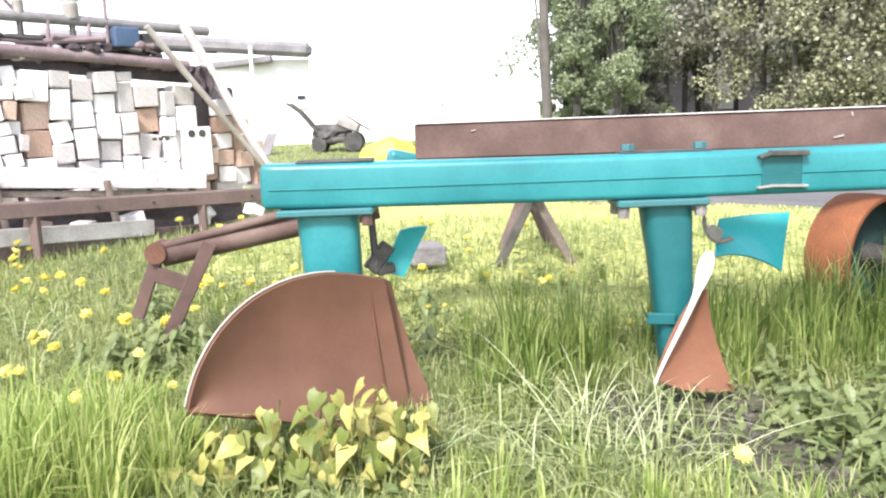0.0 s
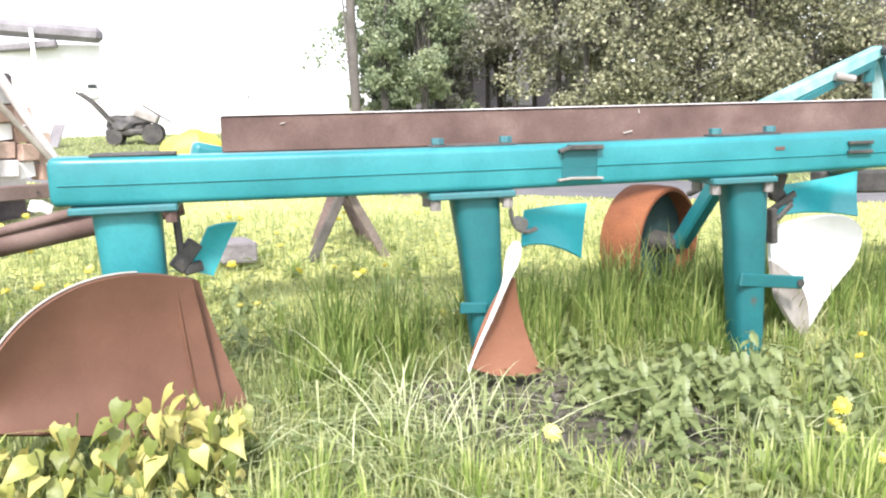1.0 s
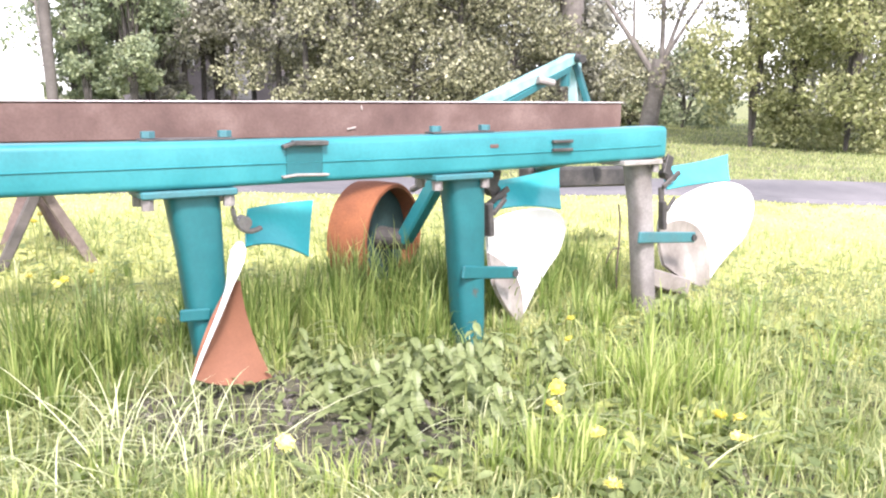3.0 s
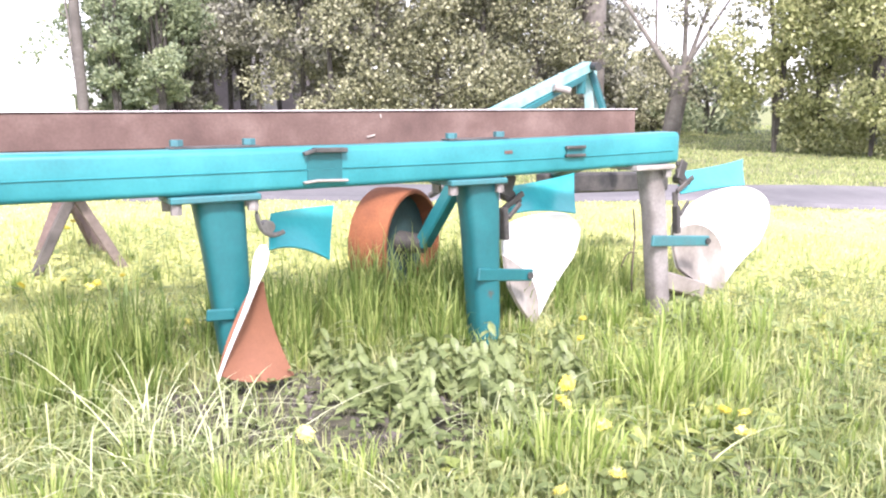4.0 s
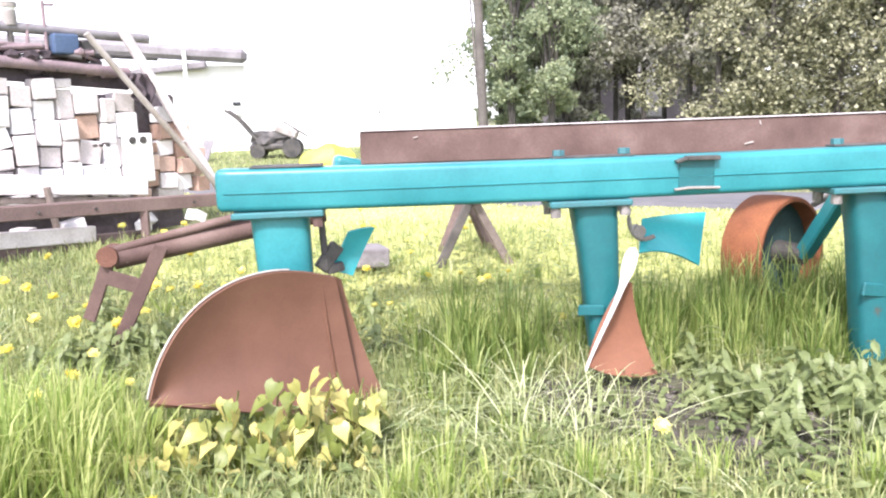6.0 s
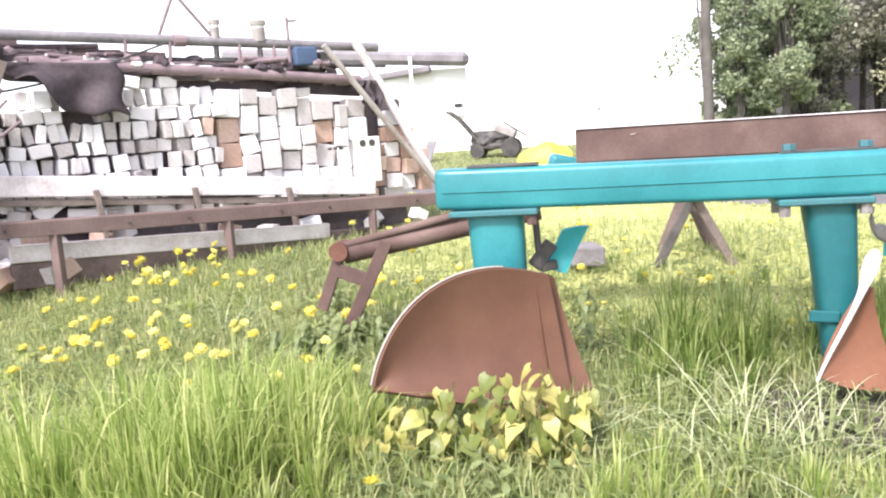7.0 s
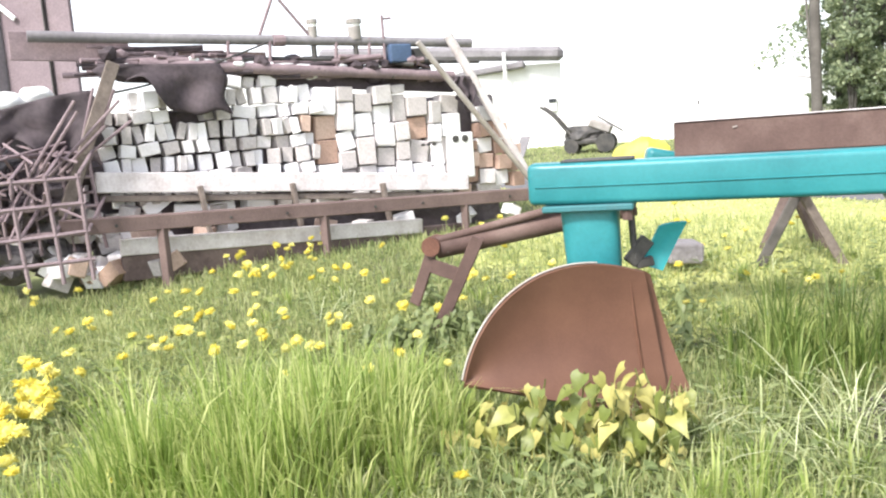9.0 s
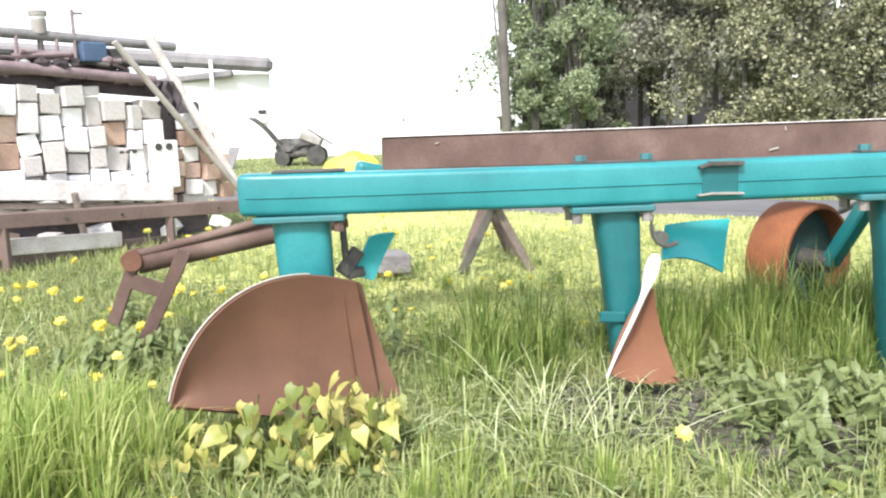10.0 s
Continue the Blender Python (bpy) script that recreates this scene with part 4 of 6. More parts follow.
    P = lambda u, v, d: st(-0.47 + 0.50 * u - 0.02 * v + 0.10 * d, 0.60 - 0.38 * d, 0.33 + 0.46 * v + 0.13 * d)
    wob = lambda: rnd.uniform(-0.025, 0.025)
    for d, r in ((0.0, 0.0135), (1.0, 0.0115), (2.0, 0.010)):
        for k in range(-1, 5):
            u = k / 3
            part("rod", hose(bmesh.new(), (P(u + wob(), -0.25, d), P(u + wob(), 0.3, d), P(u + wob(), 0.7, d), P(u + wob(), 1.04, d)), r, 6, 6), ROD, cage)
        for k in range(4):
            v = k / 3
            part("rod", hose(bmesh.new(), (P(-0.38, v + wob(), d), P(0.2, v + wob(), d), P(0.7, v + wob(), d), P(1.36, v + wob(), d)), r, 6, 6), ROD, cage)
    for k in range(-1, 5):
        for v in (1.0, 0.33):
            part("rod", rod(bmesh.new(), P(k / 3, v, 0), P(k / 3 + 0.12, v + 0.04, 2.0), 0.010, seg=6), ROD, cage)
    for k in range(34):
        a, b = P(rnd.random(), rnd.uniform(0.1, 1.15), rnd.uniform(0.3, 2)), P(rnd.random() * 1.4, rnd.uniform(0.3, 1.3), rnd.uniform(0.3, 2))
        part("rod", rod(bmesh.new(), a, b, 0.008, seg=6), ROD, cage)
    for k in range(7):
        a = st(-0.05 + 0.05 * k, 0.35 - 0.03 * k, 0.78 + 0.05 * rnd.random())
        part("rod", rod(bmesh.new(), a, a + ALONG * rnd.uniform(0.15, 0.45) + Vector((0, 0, rnd.uniform(0.25, 0.55))), 0.009, seg=6), ROD, cage)


build_stack()


# ---- block wall, door leaf and what lies before them ----
def build_wall():
    rnd = random.Random(5)
    wall = tagged(part("wall_west", box(bmesh.new(), pose(-9.8, 5.76, 1.6), 8.1, 0.24, 3.6), CONCRETE), "old grey block wall with open joints", "wall", kind="structure")
    kinds = {}
    z = -0.1
    for c in range(11):
        h = (0.33, 0.3, 0.3, 0.33, 0.28, 0.31, 0.3, 0.34, 0.3, 0.3, 0.3)[c]
        x = -5.86
        while x > -12.5:
            w = rnd.choice((1.2, 1.8, 2.4))
            key = (w, round(h, 2), z < 1.2)
            if key not in kinds:
                bm = box(bmesh.new(), Matrix.Identity(4), w - 0.005, 0.06, h - 0.005, 0.004, 1)
                me = bpy.data.meshes.new("block")
                bm.to_mesh(me)
                bm.free()
                # Courses that start below 1.2 m take the darker mauve-grey colour.
                me.materials.append(DARK_MAUVE if z < 1.2 else BLOCK)
                kinds[key] = me
            ob = new("block", kinds[key])
            ob.parent = wall
            ob.matrix_basis = pose(x - w / 2, 5.625 + rnd.uniform(-0.012, 0.008), z + h / 2, 0, rnd.uniform(-0.4, 0.4), 0)
            x -= w
        z += h
    tagged(part("wall_pillar", box(bmesh.new(), pose(-5.76, 5.62, 1.6), 0.2, 0.3, 3.6, 0.01, 1), PILLAR), "pale plastered corner of the wall", "wall", kind="structure")
    door = thing("door_leaf", (-5.3, 5.6, 0.15), "tall faded purple-brown sheet door standing open", "door")
    part("panel", box(bmesh.new(), pose(-5.42, 5.60, 1.65), 0.46, 0.04, 3.3, 0.006, 1), DOOR, door)
    part("panel", box(bmesh.new(), pose(-5.07, 5.63, 1.65), 0.24, 0.04, 3.3, 0.006, 1), DOOR, door)
    part("seam", box(bmesh.new(), pose(-5.19, 5.60, 1.65), 0.012, 0.05, 3.28), DARK_STEEL, door)
    part("handle", bar(bmesh.new(), (-5.68, 5.55, 2.27), (-5.46, 5.55, 2.09), 0.02, 0.04, 0.004), BRIGHT, door, "pale latch bar hanging aslant")
    part("pivot", rod(bmesh.new(), (-5.68, 5.53, 2.27), (-5.68, 5.58, 2.27), 0.03, seg=12), DARK_STEEL, door)
    tagged(part("wooden_post", bar(bmesh.new(), (-6.95, 5.52, 0.1), (-6.97, 5.52, 1.8), 0.09, 0.05, 0.005), BLOCK), "grey post leaning on the block wall", "post")
    for k in range(26):
        x = -7.9 + 0.08 * k + rnd.uniform(-0.1, 0.1)
        z = 0.95 + rnd.uniform(-0.05, 0.35)
        bm = hose(bmesh.new(), ((x, 5.590, z), (x + rnd.uniform(-0.2, 0.2), 5.587, z + rnd.uniform(0.1, 0.5)), (x + rnd.uniform(0.0, 0.3), 5.587, z + rnd.uniform(-0.2, 0.3)), (x + rnd.uniform(0, 0.2), 5.590, z - rnd.uniform(0.1, 0.35))), 0.0028, 6, 14)
        tagged(part("wire", bm, PALE_WOOD, smooth=True), "loop of pale wire at the block wall", "wire")
    for k, (x, y) in enumerate(((-5.9, 4.45), (-5.55, 4.5), (-6.3, 4.5), (-6.7, 4.6))):
        tagged(part("rubble", blob(bmesh.new(), (x, y, gz(x, y) + 0.03), (0.26, 0.12, 0.07), k + 3, 0.5, 3), PLASTER), "chalky white rubble lying in the grass", "rubble")


build_wall()


# ---- rusty drawbar behind the first body ----
def build_drawbar():
    d = thing("drawbar", (-1.1, 3.05, 0.03), "rusty tubular drawbar propped on flat iron legs", "drawbar")
    part("tube", rod(bmesh.new(), (-1.05, 3.0, 0.405), (-0.25, 3.16, 0.535), 0.043, seg=16), RUST_PINK, d, smooth=True)
    part("upper_tube", rod(bmesh.new(), (-1.07, 2.98, 0.435), (-0.3, 3.1, 0.60), 0.017, seg=12), RUST_PINK, d, smooth=True)
    part("eye", rod(bmesh.new(), (-1.06, 2.95, 0.42), (-1.06, 3.05, 0.42), 0.04, seg=16), RUST, d)
    part("leg", bar(bmesh.new(), (-1.06, 2.98, 0.41), (-1.165, 3.0, 0.17), 0.014, 0.05, 0.003), RUST_PINK, d)
    part("leg", bar(bmesh.new(), (-0.86, 2.97, 0.45), (-1.075, 2.95, 0.03), 0.014, 0.052, 0.003), RUST_PINK, d)
    part("gusset", bar(bmesh.new(), (-1.07, 2.97, 0.34), (-0.96, 2.97, 0.30), 0.012, 0.06, 0.003), RUST_PINK, d)
    tagged(part("concrete_block", box(bmesh.new(), pose(-0.09, 3.98, gz(-0.1, 3.95) + 0.095, 0, 3, 16), 0.17, 0.2, 0.10, 0.012, 2), CONCRETE), "grey concrete block lying in the grass", "block")


def build_twig():
    t = thing("twig", (2.58, 2.62, 0.02), "thin dark forked twig standing in the grass", "twig")
    part("stalk", hose(bmesh.new(), ((2.59, 2.62, 0.0), (2.55, 2.62, 0.15), (2.61, 2.62, 0.26), (2.57, 2.62, 0.42)), 0.004, 5, 14), BROWN_WOOD, t)
    part("shoot", hose(bmesh.new(), ((2.58, 2.62, 0.22), (2.55, 2.62, 0.24), (2.52, 2.62, 0.20), (2.51, 2.62, 0.16)), 0.003, 5, 8), BROWN_WOOD, t)


build_twig()
build_drawbar()


# ---- far yard: mower, heaps, barn, roofs, pole ----
def build_far():
    x, y = -1.45, 11.5
    z = gz(x, y)
    m = thing("walking_mower", (x, y, z), "old dark walking mower with long handles on grass", "mower")
    part("engine", blob(bmesh.new(), (x - 0.05, y, z + 0.24), (0.26, 0.2, 0.14), 2, 0.4, 3), DARK_STEEL, m)
    part("deck", box(bmesh.new(), pose(x, y, z + 0.16), 0.62, 0.42, 0.09, 0.03, 2), DARK_STEEL, m)
    for dx, dy, r in ((0.27, -0.2, 0.13), (0.27, 0.2, 0.13), (-0.2, -0.2, 0.1), (-0.2, 0.2, 0.1)):
        bm = rod(bmesh.new(), (x + dx, y + dy - 0.04, z + r), (x + dx, y + dy + 0.04, z + r), r, seg=20)
        part("wheel", bm, DARK_STEEL, m)
    for dy in (-0.15, 0.15):
        part("handle", hose(bmesh.new(), ((x - 0.2, y + dy, z + 0.25), (x - 0.35, y + dy, z + 0.4), (x - 0.4, y + dy, z + 0.55), (x - 0.62, y + dy, z + 0.68)), 0.019, 8, 12), DARK_STEEL, m)
    part("hood", bar(bmesh.new(), (x + 0.05, y, z + 0.42), (x + 0.34, y, z + 0.3), 0.3, 0.12, 0.02), GREY_STEEL, m, "pale worn hood")
    part("rod", rod(bmesh.new(), (x + 0.15, y, z + 0.5), (x + 0.5, y, z + 0.27), 0.012, seg=6), DARK_STEEL, m)
    tagged(part("metal_plate", bar(bmesh.new(), (-2.45, 11.5, gz(-2.4, 11.5)), (-2.35, 11.6, gz(-2.4, 11.5) + 0.30), 0.24, 0.02, 0.004), ROOF), "bent grey metal plate standing on the grass", "plate")
    bm = blob(bmesh.new(), (-0.58, 9.3, gz(-0.5, 9.3) + 0.08), (0.33, 0.3, 0.23), 4, 0.3, 3)
    tagged(part("tarpaulin", bm, YELLOW, smooth=True), "yellow tarpaulin heaped over something on the lawn", "tarpaulin")
    b = thing("machine_cover", (-0.15, 3.12, 0.59), "small teal metal cover set on the rusty drawbar", "machine cover")
    part("cover", box(bmesh.new(), pose(-0.135, 3.13, 0.665, 0, 14, 8), 0.16, 0.13, 0.17, 0.02, 3), TEAL, b)
    # white barn with a grey roof edge
    barn = thing("barn", (-16, 26, 0.45), "long white barn with a drooping grey sheet roof", "barn")
    part("wall", box(bmesh.new(), pose(-3.95, 26.0, 1.2, 0, 0, 11) @ pose(-12, 1.5, 0), 24.0, 3.0, 3.2), PLASTER, barn)
    bm = bmesh.new()
    bar(bm, (-12.0, 25.6, 3.75), (-3.80, 25.6, 3.02), 0.5, 0.44, 0.13)
    part("roof_edge", bm, ROOF, barn, "sagging grey roof edge")
    part("roof_edge", bar(bmesh.new(), (-9.4, 25.5, 2.45), (-5.0, 25.5, 2.80), 0.3, 0.22, 0.05), ROOF, barn)
    part("downpipe", rod(bmesh.new(), (-5.6, 25.3, 0.45), (-5.6, 25.3, 3.2), 0.06, seg=8), PLASTER, barn)
    w = part("window", box(bmesh.new(), pose(-4.25, 25.90, 1.5), 0.26, 0.08, 0.42, 0.01, 1), PLASTER, barn)
    part("pane", box(bmesh.new(), pose(-4.25, 25.84, 1.62), 0.24, 0.04, 0.12, 0.01, 1), GLASS_DARK, w, "dark pane")
    # Added white block hides the far field, where glare whitens the distance.
    tagged(part("glare_screen", box(bmesh.new(), pose(-2.3, 14.6, 0.7), 8.2, 0.3, 0.66, 0.03, 1), PLASTER), "low white screen added for the glare beyond the lawn", "wall", kind="structure")
    red = thing("red_shed", (0.7, 32, 0.45), "small far shed with a red roof", "shed")
    part("wall", box(bmesh.new(), pose(0.55, 32, 0.6), 0.5, 1.0, 0.5), PLASTER, red)
    part("roof", box(bmesh.new(), pose(0.55, 32, 0.95, 0, 40, 0), 0.34, 1.2, 0.34, 0.02, 1), RED, red)
    part("mast", rod(bmesh.new(), (0.2, 31.9, 0.4), (0.2, 31.9, 1.35), 0.03, seg=8), DARK_STEEL, red)
    pole = thing("utility_pole", (2.17, 16.4, gz(2.1, 16.4)), "tall weathered grey wooden pole", "pole")
    part("shaft", rod(bmesh.new(), (2.19, 16.4, 0.0), (2.05, 16.4, 9.0), 0.10, 0.075, seg=16), POLE_WOOD, pole, smooth=True)
    # house behind the trees
    h = thing("house", (8.6, 26.0, 0.3), "dim house wall behind the trees with pale window frames", "house")
    part("wall", box(bmesh.new(), pose(9.2, 27.0, 2.2), 7.0, 2.0, 4.4), HOUSE_WALL, h)
    win = part("window", box(bmesh.new(), pose(7.15, 25.97, 2.15), 0.75, 0.06, 0.75, 0.02, 1), PLASTER, h)
    for dx in (-0.18, 0.18):
        part("pane", box(bmesh.new(), pose(7.15 + dx, 25.93, 2.17), 0.29, 0.04, 0.6, 0.01, 1), GLASS_DARK, win)
    part("door", box(bmesh.new(), pose(8.9, 25.97, 1.7), 1.0, 0.06, 1.9, 0.02, 1), HOUSE_DOOR, h, "pale grey door")


build_far()


# ---- trees and bushes ----
RNG = np.random.default_rng(3)


def leaves(name, centres, radii, count, size, mat, parent, squash=0.75, droop=0.0):
    """A crown of small folded leaves gathered in uneven clumps."""
    centres, radii = np.array(centres), np.array(radii)
    pick = RNG.choice(len(centres), count, p=radii**2 / (radii**2).sum())
    d = RNG.normal(size=(count, 3))
    d /= np.linalg.norm(d, axis=1, keepdims=True)
    r = radii[pick] * RNG.uniform(0.25, 1.0, count) ** 0.45 * (1 + 0.25 * np.sin(d[:, 0] * 7 + pick) * np.cos(d[:, 2] * 6))
    P = centres[pick] + d * r[:, None] * [1, 1, squash]
    a = RNG.normal(size=(count, 3)) + d * 0.6 + [0, 0, -droop]
    a /= np.linalg.norm(a, axis=1, keepdims=True)
    b = np.cross(a, RNG.normal(size=(count, 3)))
    b /= np.linalg.norm(b, axis=1, keepdims=True)
    s = size * RNG.uniform(0.55, 1.35, (count, 1))
    V = np.stack([P - a * s * 0.6, P + b * s * 0.38, P + a * s * 0.6, P - b * s * 0.38], 1).reshape(-1, 3)
    keep = np.repeat(P[:, 2] > ground_z(P[:, 0], P[:, 1]) + 0.05, 4)
    V = V[keep]
    F = np.arange(len(V)).reshape(-1, 4)
    ob = soup(name, V, F, mat)
    ob.parent = parent
    ob.matrix_parent_inverse = parent.matrix_world.inverted()
    return ob


def tree(x, y, height, spread, mat, label, leaf=0.12, count=5000, low=0.2, clumps=26, trunk=0.14, bush=False, kind="tree", seed=1):
    rnd = random.Random(seed)
    z = gz(x, y)
    t = thing(kind, (x, y, z), label, kind)
    bm = bmesh.new()
    if bush:
        for k in range(7):
            an = rnd.uniform(0, math.tau)
            e = Vector((x + math.cos(an) * spread * 0.7, y + math.sin(an) * spread * 0.7, z + height * rnd.uniform(0.6, 0.95)))
            hose(bm, ((x, y, z - 0.05), (x + rnd.uniform(-0.2, 0.2), y, z + height * 0.3), e.lerp(Vector((x, y, e.z)), 0.4), e), 0.03, 6, 8)
    else:
        top = Vector((x + rnd.uniform(-0.3, 0.3), y, z + height * 0.95))
        rod(bm, (x, y, z - 0.1), top, trunk, trunk * 0.25, seg=12)
        for k in range(12):
            f = rnd.uniform(max(0.12, low * 0.9), 0.85)
            an = rnd.uniform(0, math.tau)
            c = Vector((x, y, z)).lerp(top, f)
            e = c + Vector((math.cos(an), math.sin(an), rnd.uniform(0.1, 0.5))) * spread * (1.05 - 0.6 * f)
            rod(bm, c, e, trunk * 0.3, trunk * 0.06, seg=7)
    part("trunk", bm, DARK_BARK, t)
    C, Rr = [], []
    for k in range(clumps):
        f = (k + rnd.random()) / clumps
        zz = z + height * (low + (1 - low) * f)
        w = spread * (math.sin(math.pi * (0.22 + 0.75 * f)) if bush else (1.08 - 0.75 * f))
        an, rr = rnd.uniform(0, math.tau), w * rnd.uniform(0.25, 1.0)
        C.append((x + math.cos(an) * rr, y + math.sin(an) * rr, zz))
        Rr.append(spread * rnd.uniform(0.2, 0.42))
    leaves("crown", C, Rr, count, leaf, mat, t)
    return t


def polar(deg, r):
    return r * math.sin(radians(deg)), r * math.cos(radians(deg))


def build_trees():
    fresh, dark, olive = "leafy bush with fresh light green leaves", "dark tall tree with dense drooping foliage", "olive green tree with sunlit yellowish leaf tips"
    olive_bush = "tall bush with yellowish spring leaves"
    for k, (deg, r, h, w, mat, lab, leaf, n, low, bush) in enumerate((
            (9.6, 17.4, 4.6, 0.75, LEAF_FRESH, fresh, 0.062, 12500, 0.12, True),
            (12.4, 17.5, 5.6, 1.05, LEAF_FRESH, fresh, 0.062, 15500, 0.12, True),
            (8.9, 18.6, 6.0, 0.62, LEAF_FRESH, fresh, 0.072, 8775, 0.0, True),
            (11.2, 18.4, 6.5, 0.9, LEAF_FRESH, fresh, 0.072, 12150, 0.0, True),
            (13.4, 18.6, 7.0, 1.0, LEAF_FRESH, fresh, 0.080, 12150, 0.0, True),
            (13.2, 19.6, 5.2, 0.8, LEAF_DARK, "dark shaded bush beside the trees", 0.080, 8775, 0.0, True),
            (15.6, 19.5, 6.2, 1.5, LEAF_DARK, dark, 0.078, 19000, 0.30, False),
            (14.4, 18.9, 3.0, 0.55, LEAF_DARK, "dark shaded bush beside the trees", 0.07, 6000, 0.0, True),
            (18.6, 19.5, 6.2, 1.6, LEAF_DARK, dark, 0.078, 19000, 0.22, False),
            (16.7, 20.5, 6.0, 1.2, LEAF_DARK, dark, 0.078, 9000, 0.26, False),
            (17.6, 20.8, 2.6, 0.5, LEAF_DARK, "dark shaded bush beside the trees", 0.07, 2600, 0.0, True),
            (21.6, 18.5, 6.2, 1.5, LEAF_DARK, dark, 0.088, 15500, 0.28, False),
            (23.5, 17.0, 6.2, 1.5, LEAF_OLIVE, olive, 0.068, 22680, 0.03, False),
            (27.0, 16.5, 6.2, 1.7, LEAF_OLIVE, olive, 0.068, 24300, 0.03, False),
            (30.5, 16.5, 6.2, 1.7, LEAF_OLIVE, olive, 0.068, 24300, 0.03, False),
            (34.0, 16.5, 6.2, 1.7, LEAF_OLIVE, olive, 0.068, 24300, 0.03, False),
            (37.5, 17.0, 6.2, 1.6, LEAF_OLIVE, olive, 0.068, 22680, 0.03, False),
            (40.8, 18.0, 6.2, 1.3, LEAF_DARK, dark, 0.088, 14850, 0.05, False),
            (43.0, 19.5, 2.4, 1.3, LEAF_OLIVE, "low thin bush under the bare trees", 0.072, 6750, 0.0, True),
            (45.5, 19.0, 1.7, 1.3, LEAF_OLIVE, "low thin bush under the bare trees", 0.072, 7020, 0.0, True),
            (49.0, 18.0, 1.6, 1.1, LEAF_FRESH, "low thin bush under the bare trees", 0.072, 6075, 0.0, True),
            (53.2, 12.8, 3.8, 0.8, LEAF_SPRING, olive_bush, 0.056, 12150, 0.05, True),
            (55.8, 13.2, 4.6, 1.0, LEAF_SPRING, fresh, 0.056, 14850, 0.03, True),
            (58.8, 12.6, 4.8, 1.1, LEAF_SPRING, "tall bush with yellowish spring leaves", 0.056, 16200, 0.03, True),
            (62.0, 12.4, 4.6, 1.2, LEAF_SPRING, olive_bush, 0.056, 16200, 0.0, True),
            (58.0, 15.5, 4.5, 1.2, LEAF_DARK, "dark shaded bush beside the trees", 0.080, 9450, 0.0, True),
            (60.5, 16.0, 7.0, 1.5, LEAF_DARK, dark, 0.088, 12150, 0.02, False),
            (64.5, 16.0, 7.5, 1.6, LEAF_DARK, dark, 0.088, 12150, 0.02, False),
            (10.6, 22.5, 6.5, 1.2, LEAF_DARK, dark, 0.120, 9000, 0.0, False),
            (15.0, 22.5, 7.0, 2.0, LEAF_DARK, dark, 0.120, 12150, 0.42, False),
            (20.0, 22.5, 7.0, 2.0, LEAF_DARK, dark, 0.120, 12150, 0.40, False),
            (40.0, 22.5, 6.2, 1.6, LEAF_DARK, dark, 0.120, 9000, 0.03, False),
            (25.5, 22.5, 5.0, 2.2, LEAF_DARK, dark, 0.110, 10500, 0.03, False),
            (30.5, 22.5, 5.0, 2.2, LEAF_DARK, dark, 0.110, 10500, 0.03, False),
            (35.5, 22.5, 5.0, 2.2, LEAF_DARK, dark, 0.110, 10500, 0.03, False))):
        x, y = polar(deg, r)
        tree(x, y, h, w, mat, lab, leaf, n, low, 56 if not bush else 40, 0.07, bush, "bush" if bush else "tree", k + 1)
    # nearly bare forked tree, and the thick trunk beside it
    x, y = polar(47.0, 15.5)
    z = gz(x, y)
    t = thing("tree", (x, y, z), "nearly bare forked tree with thin upright branches", "tree")
    side = Vector((math.cos(radians(47.0)), -math.sin(radians(47.0)), 0))
    B = Vector((x, y, z))
    U = lambda s, h: B + side * s + Vector((0, 0, h))
    bm = hose(bmesh.new(), (U(-0.1, -0.1), U(-0.05, 0.5), U(0.05, 0.9), U(0.1, 1.3)), 0.17, 10, 8)
    for a, b, r in (((0.0, 1.0), (-1.3, 2.9), 0.06), ((0.1, 1.2), (0.05, 4.5), 0.05), ((0.1, 1.2), (0.75, 3.2), 0.045), ((0.12, 1.3), (1.1, 2.9), 0.04), ((-1.0, 2.4), (-1.0, 4.2), 0.03), ((-0.4, 1.6), (-0.5, 4.4), 0.03), ((0.5, 2.5), (0.6, 4.4), 0.03)):
        rod(bm, U(*a), U(*b), r, r * 0.4, seg=8)
    part("trunk", bm, BARK, t)
    leaves("crown", [U(s, h) for s, h in ((0.4, 1.0), (-0.5, 0.9), (0.8, 1.6), (-1.0, 1.5), (0.2, 2.3), (1.2, 2.2))], [0.55, 0.5, 0.4, 0.4, 0.5, 0.5], 2600, 0.07, LEAF_OLIVE, t)
    x, y = polar(41.3, 17.3)
    t = thing("tree", (x, y, gz(x, y)), "thick dark straight tree trunk among foliage", "tree")
    part("trunk", rod(bmesh.new(), (x, y, -0.1), (x + 0.1, y, 8.0), 0.26, 0.2, seg=16), BARK, t, smooth=True)
    # twiggy shoot left of the pole
    x, y = polar(6.3, 17.0)
    t = thing("tree", (x, y, gz(x, y)), "slender young tree with a few pale leaves", "tree")
    bm = rod(bmesh.new(), (x + 0.35, y, gz(x, y)), (x + 0.1, y, 4.5), 0.035, 0.015, seg=8)
    for k in range(6):
        rod(bm, (x + 0.28, y, 1.4 + 0.35 * k), (x - 0.35 + 0.05 * k, y, 1.5 + 0.42 * k), 0.015, 0.004, seg=6)
    part("trunk", bm, BARK, t)
    leaves("crown", [(x - 0.5 + 0.22 * k, y, 1.75 + 0.25 * (k % 3)) for k in range(5)], [0.3, 0.35, 0.35, 0.3, 0.3], 200, 0.09, LEAF_FRESH, t)


build_trees()


